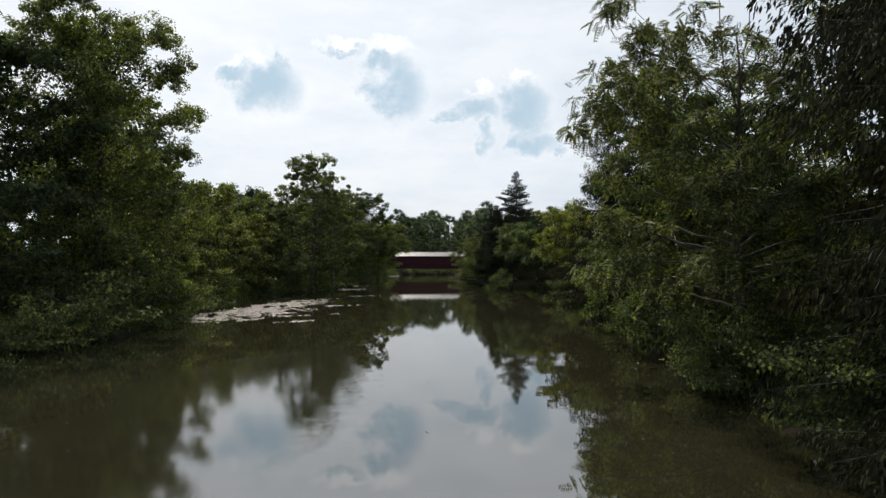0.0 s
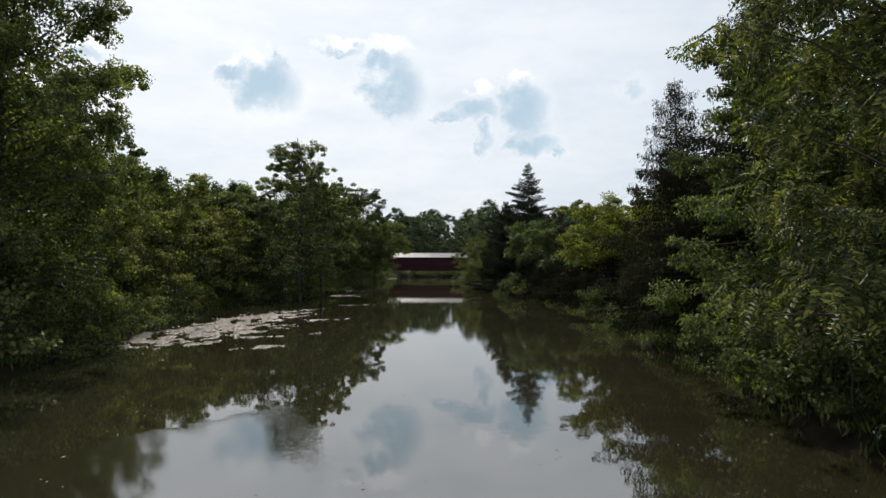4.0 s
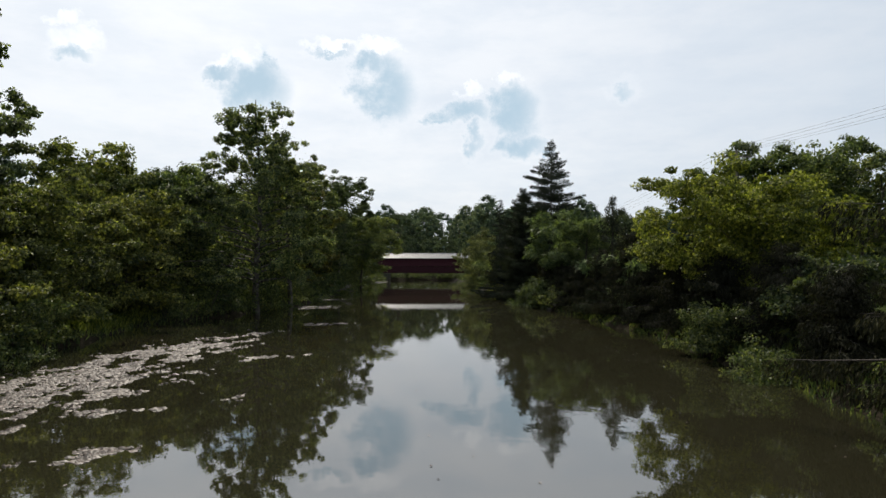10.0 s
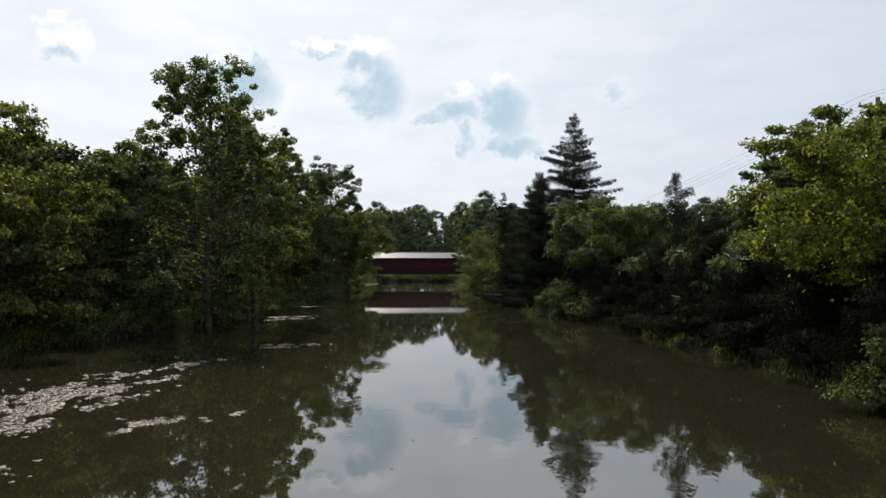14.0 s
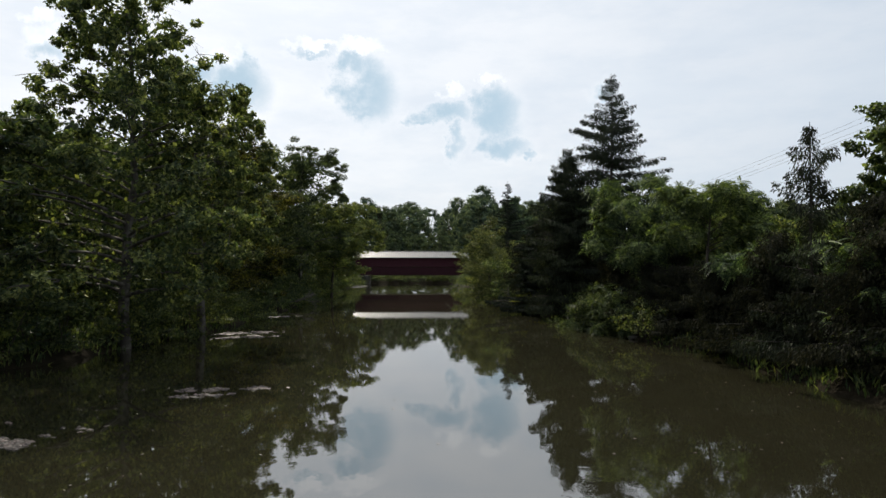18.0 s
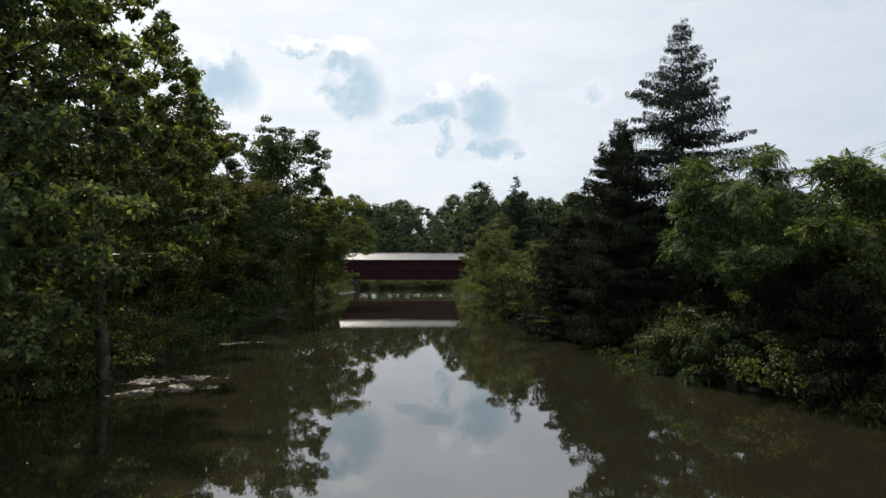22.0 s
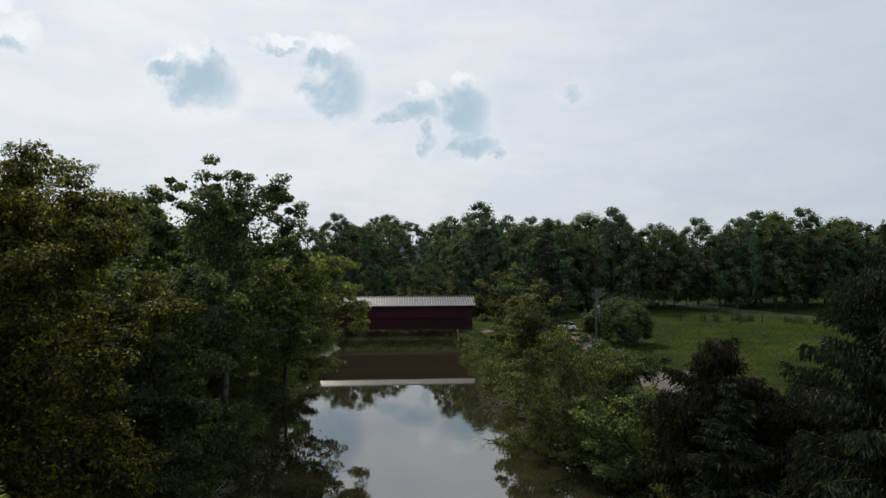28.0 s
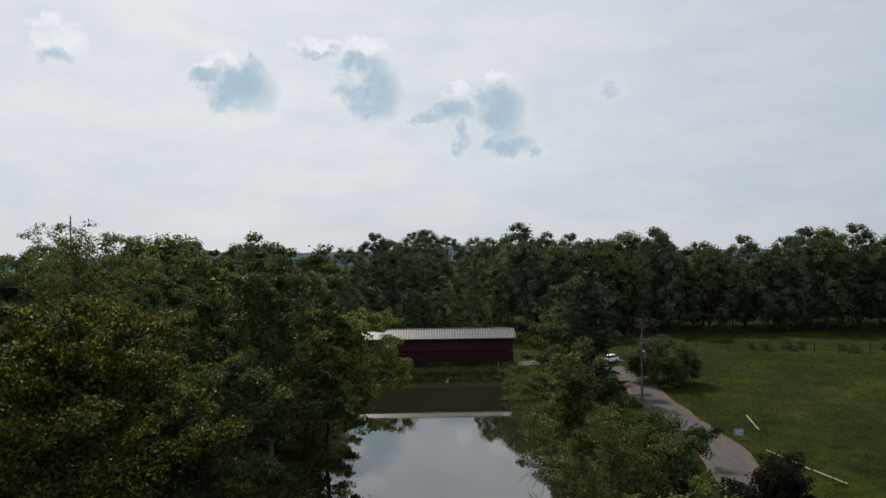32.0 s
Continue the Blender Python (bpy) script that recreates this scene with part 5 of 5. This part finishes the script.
def parked_car(x, y, turn):
    root = thing("parked_car", pose(x, y, ground_z(x, y) + 0.12, 0, 0, turn), "white parked car beside the lane", "car")
    prof = [(-2.15, 0.35), (2.15, 0.35), (2.2, 0.62), (2.1, 0.88), (1.05, 0.98), (0.98, 1.0), (-1.9, 1.0), (-2.15, 0.95), (-2.2, 0.6)]

    def slab(outline, w0, w1=None):
        bm = bmesh.new()
        w1 = w1 or w0
        zs = [p[1] for p in outline]
        lo, hi = min(zs), max(zs)
        rings = [[bm.verts.new((px, s * (w0 + (w1 - w0) * (pz - lo) / (hi - lo)) / 2, pz)) for px, pz in outline] for s in (-1, 1)]
        n = len(outline)
        bm.faces.new(rings[0])
        bm.faces.new(rings[1][::-1])
        for i in range(n):
            bm.faces.new((rings[0][i], rings[1][i], rings[1][(i + 1) % n], rings[0][(i + 1) % n]))
        bmesh.ops.recalc_face_normals(bm, faces=bm.faces)
        bmesh.ops.bevel(bm, geom=list(bm.edges), offset=0.05, segments=2, affect="EDGES")
        return bm

    part("body", slab(prof, 1.78), M["car_white"], root)
    part("windows", slab([(-1.85, 1.0), (1.0, 1.0), (0.25, 1.42), (-1.5, 1.42)], 1.62, 1.35), M["dark_glass"], root, "dark window glass")
    part("roof", slab([(-1.6, 1.40), (0.32, 1.40), (0.2, 1.48), (-1.45, 1.48)], 1.38, 1.28), M["car_white"], root)
    for px in (-1.35, 1.35):
        for s in (-1, 1):
            wheel = part("wheel", rod(bmesh.new(), (px, s * 0.72, 0.31), (px, s * 0.92, 0.31), 0.32, sides=18), M["rubber"], root)
            part("rim", rod(bmesh.new(), (px, s * 0.921, 0.31), (px, s * 0.935, 0.31), 0.19, sides=12), M["steel"], wheel)
    for s in (-1, 1):
        part("headlight", box(bmesh.new(), 2.13, s * 0.62, 0.72, 0.08, 0.36, 0.14, bevel=0.02), M["sign_white"], root)


parked_car(27.8, 234, 215)

# ---- things at the water's edge ----


def dead_limb(x, y, z, seed, reach=5.0, turn=180.0):
    """A bare grey limb that leans out over the water, forked into thinner and thinner twigs."""
    gg = np.random.default_rng(seed)
    lines = []

    def grow(p, d_, length, r, depth):
        q = p + d_ * length
        mid_ = (p + q) / 2 + gg.normal(0, 0.08 * length, 3)
        lines.append((curve_pts(p, mid_, q, 5), r, r * 0.55))
        if depth == 0:
            return
        for _ in range(gg.integers(2, 5)):
            t = gg.uniform(0.35, 1.0)
            e = d_ + gg.normal(0, 0.55, 3)
            grow(p + (q - p) * t, e / np.linalg.norm(e), length * gg.uniform(0.45, 0.7), r * 0.5, depth - 1)

    d0 = np.array([math.cos(radians(turn)), math.sin(radians(turn)), 0.25])
    grow(np.zeros(3), d0 / np.linalg.norm(d0), reach * 0.55, 0.09, 4)
    keep = [(P, a, b_) for P, a, b_ in lines if (P[:, 2] + z).min() > -0.4]
    V, F = tubes(keep, 5)
    ob = new("dead_limb", mesh_np("dead_limb", V, F, M["pole_wood"], True))
    ob.location = (x, y, z)
    tagged(ob, "bare grey dead limb leaning out over the water", "branch", "dead limbs")


dead_limb(6.4, 173, 1.2, 3, 7.5, 190)
dead_limb(7.0, 166, 0.6, 5, 5.0, 170)
dead_limb(9.0, 145, 0.6, 8, 4.0, 185)
dead_limb(-19.5, 150, 0.7, 9, 4.5, 10)


def bank_stone(x, y, s, seed):
    gg = np.random.default_rng(seed)
    bm = bmesh.new()
    bmesh.ops.create_icosphere(bm, subdivisions=2, radius=1)
    for v in bm.verts:
        v.co *= 1 + 0.25 * noise.noise(v.co * 1.7 + Vector((seed, 0, 0))) + gg.normal(0, 0.02)
    bmesh.ops.scale(bm, vec=(s * 1.3, s, s * 0.55), verts=bm.verts)
    me = bpy.data.meshes.new("bank_stone")
    bm.to_mesh(me)
    bm.free()
    me.materials.append(M["stone"])
    ob = new("bank_stone", me)
    ob.matrix_world = pose(x, y, max(0.0, ground_z(x, y)) + 0.12 * s, 0, 0, seed * 40)
    tagged(ob, "pale grey stone lying at the water's edge", "stone", "bank stones")


for k, (x, y, s) in enumerate(((6.4, 174.5, 0.4), (6.9, 163, 0.38), (12.0, 119, 0.28), (11.9, 116.3, 0.3), (15.2, 78, 0.3))):
    bank_stone(x, y, s, k + 1)

# a low gravel bar under the left bank, short of the bridge
gr = np.random.default_rng(41)
gu, gv = np.meshgrid(np.linspace(-1, 1, 34), np.linspace(-1, 1, 18))
bump = np.clip(1 - gu ** 2 - gv ** 2, -0.3, 1) * 0.42 + 0.03 * np.sin(gu * 9) * np.cos(gv * 7) + gr.normal(0, 0.015, gu.shape) - 0.08
V = np.stack([-17.2 + gv * 2.0 + 0.4 * np.sin(gu * 4), 224 + gu * 8.0, bump], -1).reshape(-1, 3)
i = (np.arange(17)[:, None] * 34 + np.arange(33)[None]).reshape(-1)
tagged(new("gravel_bar", mesh_np("gravel_bar", V, np.stack([i, i + 1, i + 35, i + 34], 1), M["stone"], True)), "low pale gravel bar along the bank by the bridge", "gravel bar", kind="structure")

# sunlight on this stretch of bank is put in as a brighter leaf colour
gx_, gy_ = gr.uniform(-33, -28.0, 1500), gr.uniform(85, 99, 1500)
ok = shore(gx_, gy_) > 0.1
tufts("sunlit_grass", "grass on the low open bank, coloured bright for sunlight", "grass", np.column_stack([gx_, gy_])[ok], 0.5, "leaf_lime", 4, 25)

# ---- floating algae ----


def algae_flakes(x, y, a, b_, turn, n, seed):
    """The flakes of one drifting mat: small, ragged, low domes, closer together in the middle."""
    gg = np.random.default_rng(seed)
    m = n * 6
    r = np.sqrt(gg.uniform(0, 1, m)) * (1 + 0.22 * gg.normal(0, 1, m))
    th = gg.uniform(0, 2 * np.pi, m)
    px, py = r * np.cos(th) * a, r * np.sin(th) * b_
    c, s = math.cos(radians(turn)), math.sin(radians(turn))
    px, py = px * c - py * s, px * s + py * c
    clump = np.array([noise.noise((qx * 0.9 + seed, qy * 0.55, 0.3)) + 0.6 * noise.noise((qx * 2.6, qy * 1.7 + seed, 1.3)) for qx, qy in zip(px, py)])
    keep = clump * 1.7 + gg.normal(0, 0.15, m) > 0.75 * r - (0.34 if n > 1000 else 0.18)
    px, py = px[keep][:int(1.1 * n)], py[keep][:int(1.1 * n)]
    k = len(px)
    ang = np.arange(6) * np.pi / 3
    rad = gg.uniform(0.03, 0.10, k)
    ring = gg.uniform(0.4, 1.4, (k, 6)) * rad[:, None]
    vx = px[:, None] + ring * np.cos(ang) * 1.6
    vy = py[:, None] + ring * np.sin(ang)
    lo = gg.uniform(0.004, 0.012, k)
    V = np.concatenate([np.stack([vx, vy, np.repeat(lo[:, None], 6, 1)], -1), np.stack([px, py, lo + gg.uniform(0.01, 0.05, k)], -1)[:, None]], 1).reshape(-1, 3)
    j = np.arange(6)
    F = np.stack([j, (j + 1) % 6, np.full(6, 6)], 1)[None] + (np.arange(k) * 7)[:, None, None]
    return V + [x, y, 0], F.reshape(-1, 3)


AV, AF, base = [], [], 0
for k, mat_ in enumerate(((-19.3, 77, 11, 3.2, 80, 4600), (-20.3, 65, 8, 4.4, 70, 5600), (-17.4, 59.2, 3.2, 0.7, 60, 500), (-14.5, 62.8, 1.3, 0.8, 10, 300),
                          (-13.1, 56.8, 1.6, 0.8, 20, 300), (-12.4, 76.5, 2.0, 0.8, 25, 220), (-10.4, 78.1, 1.3, 0.6, 15, 110), (-11.6, 65, 1.3, 0.8, 30, 120),
                          (-13.6, 98.3, 3.4, 0.5, 5, 150), (-17.6, 121.3, 3.0, 1.4, 20, 300), (-16.4, 118.4, 2.2, 1.2, 20, 300), (-12.8, 97, 1.6, 0.4, 10, 70),
                          (-17.3, 136.8, 1.8, 0.8, 10, 160), (-16.8, 89, 3, 0.9, 60, 260))):
    V, F = algae_flakes(*mat_, seed=k + 1)
    AV.append(V)
    AF.append(F + base)
    base += len(V)
tagged(new("floating_algae", mesh_np("floating_algae", np.concatenate(AV), np.concatenate(AF), M["algae"])), "pinkish-brown mats of dried algae floating on the creek", "algae", kind="stuff")

# specks of leaf litter adrift
gr = np.random.default_rng(31)
sx_, sy_ = gr.uniform(-13, 12, 420), gr.uniform(18, 150, 420)
ok = shore(sx_, sy_) < -0.8
sx_, sy_ = sx_[ok], sy_[ok]
C = np.column_stack([sx_, sy_, np.full(len(sx_), 0.012)])
way_ = gr.normal(0, 1, C.shape) * [1, 1, 0.05]
ln = gr.uniform(0.06, 0.15, len(C))
V, F = blades(C, way_, np.tile([0.0, 0.0, 1.0], (len(C), 1)), ln, ln * 0.6, 0.12)
V[:, 2] = np.maximum(V[:, 2], 0.006)
tagged(new("floating_leaves", mesh_np("floating_leaves", V, F, M["algae"])), "fallen leaves drifting singly on the water", "leaves", kind="stuff")
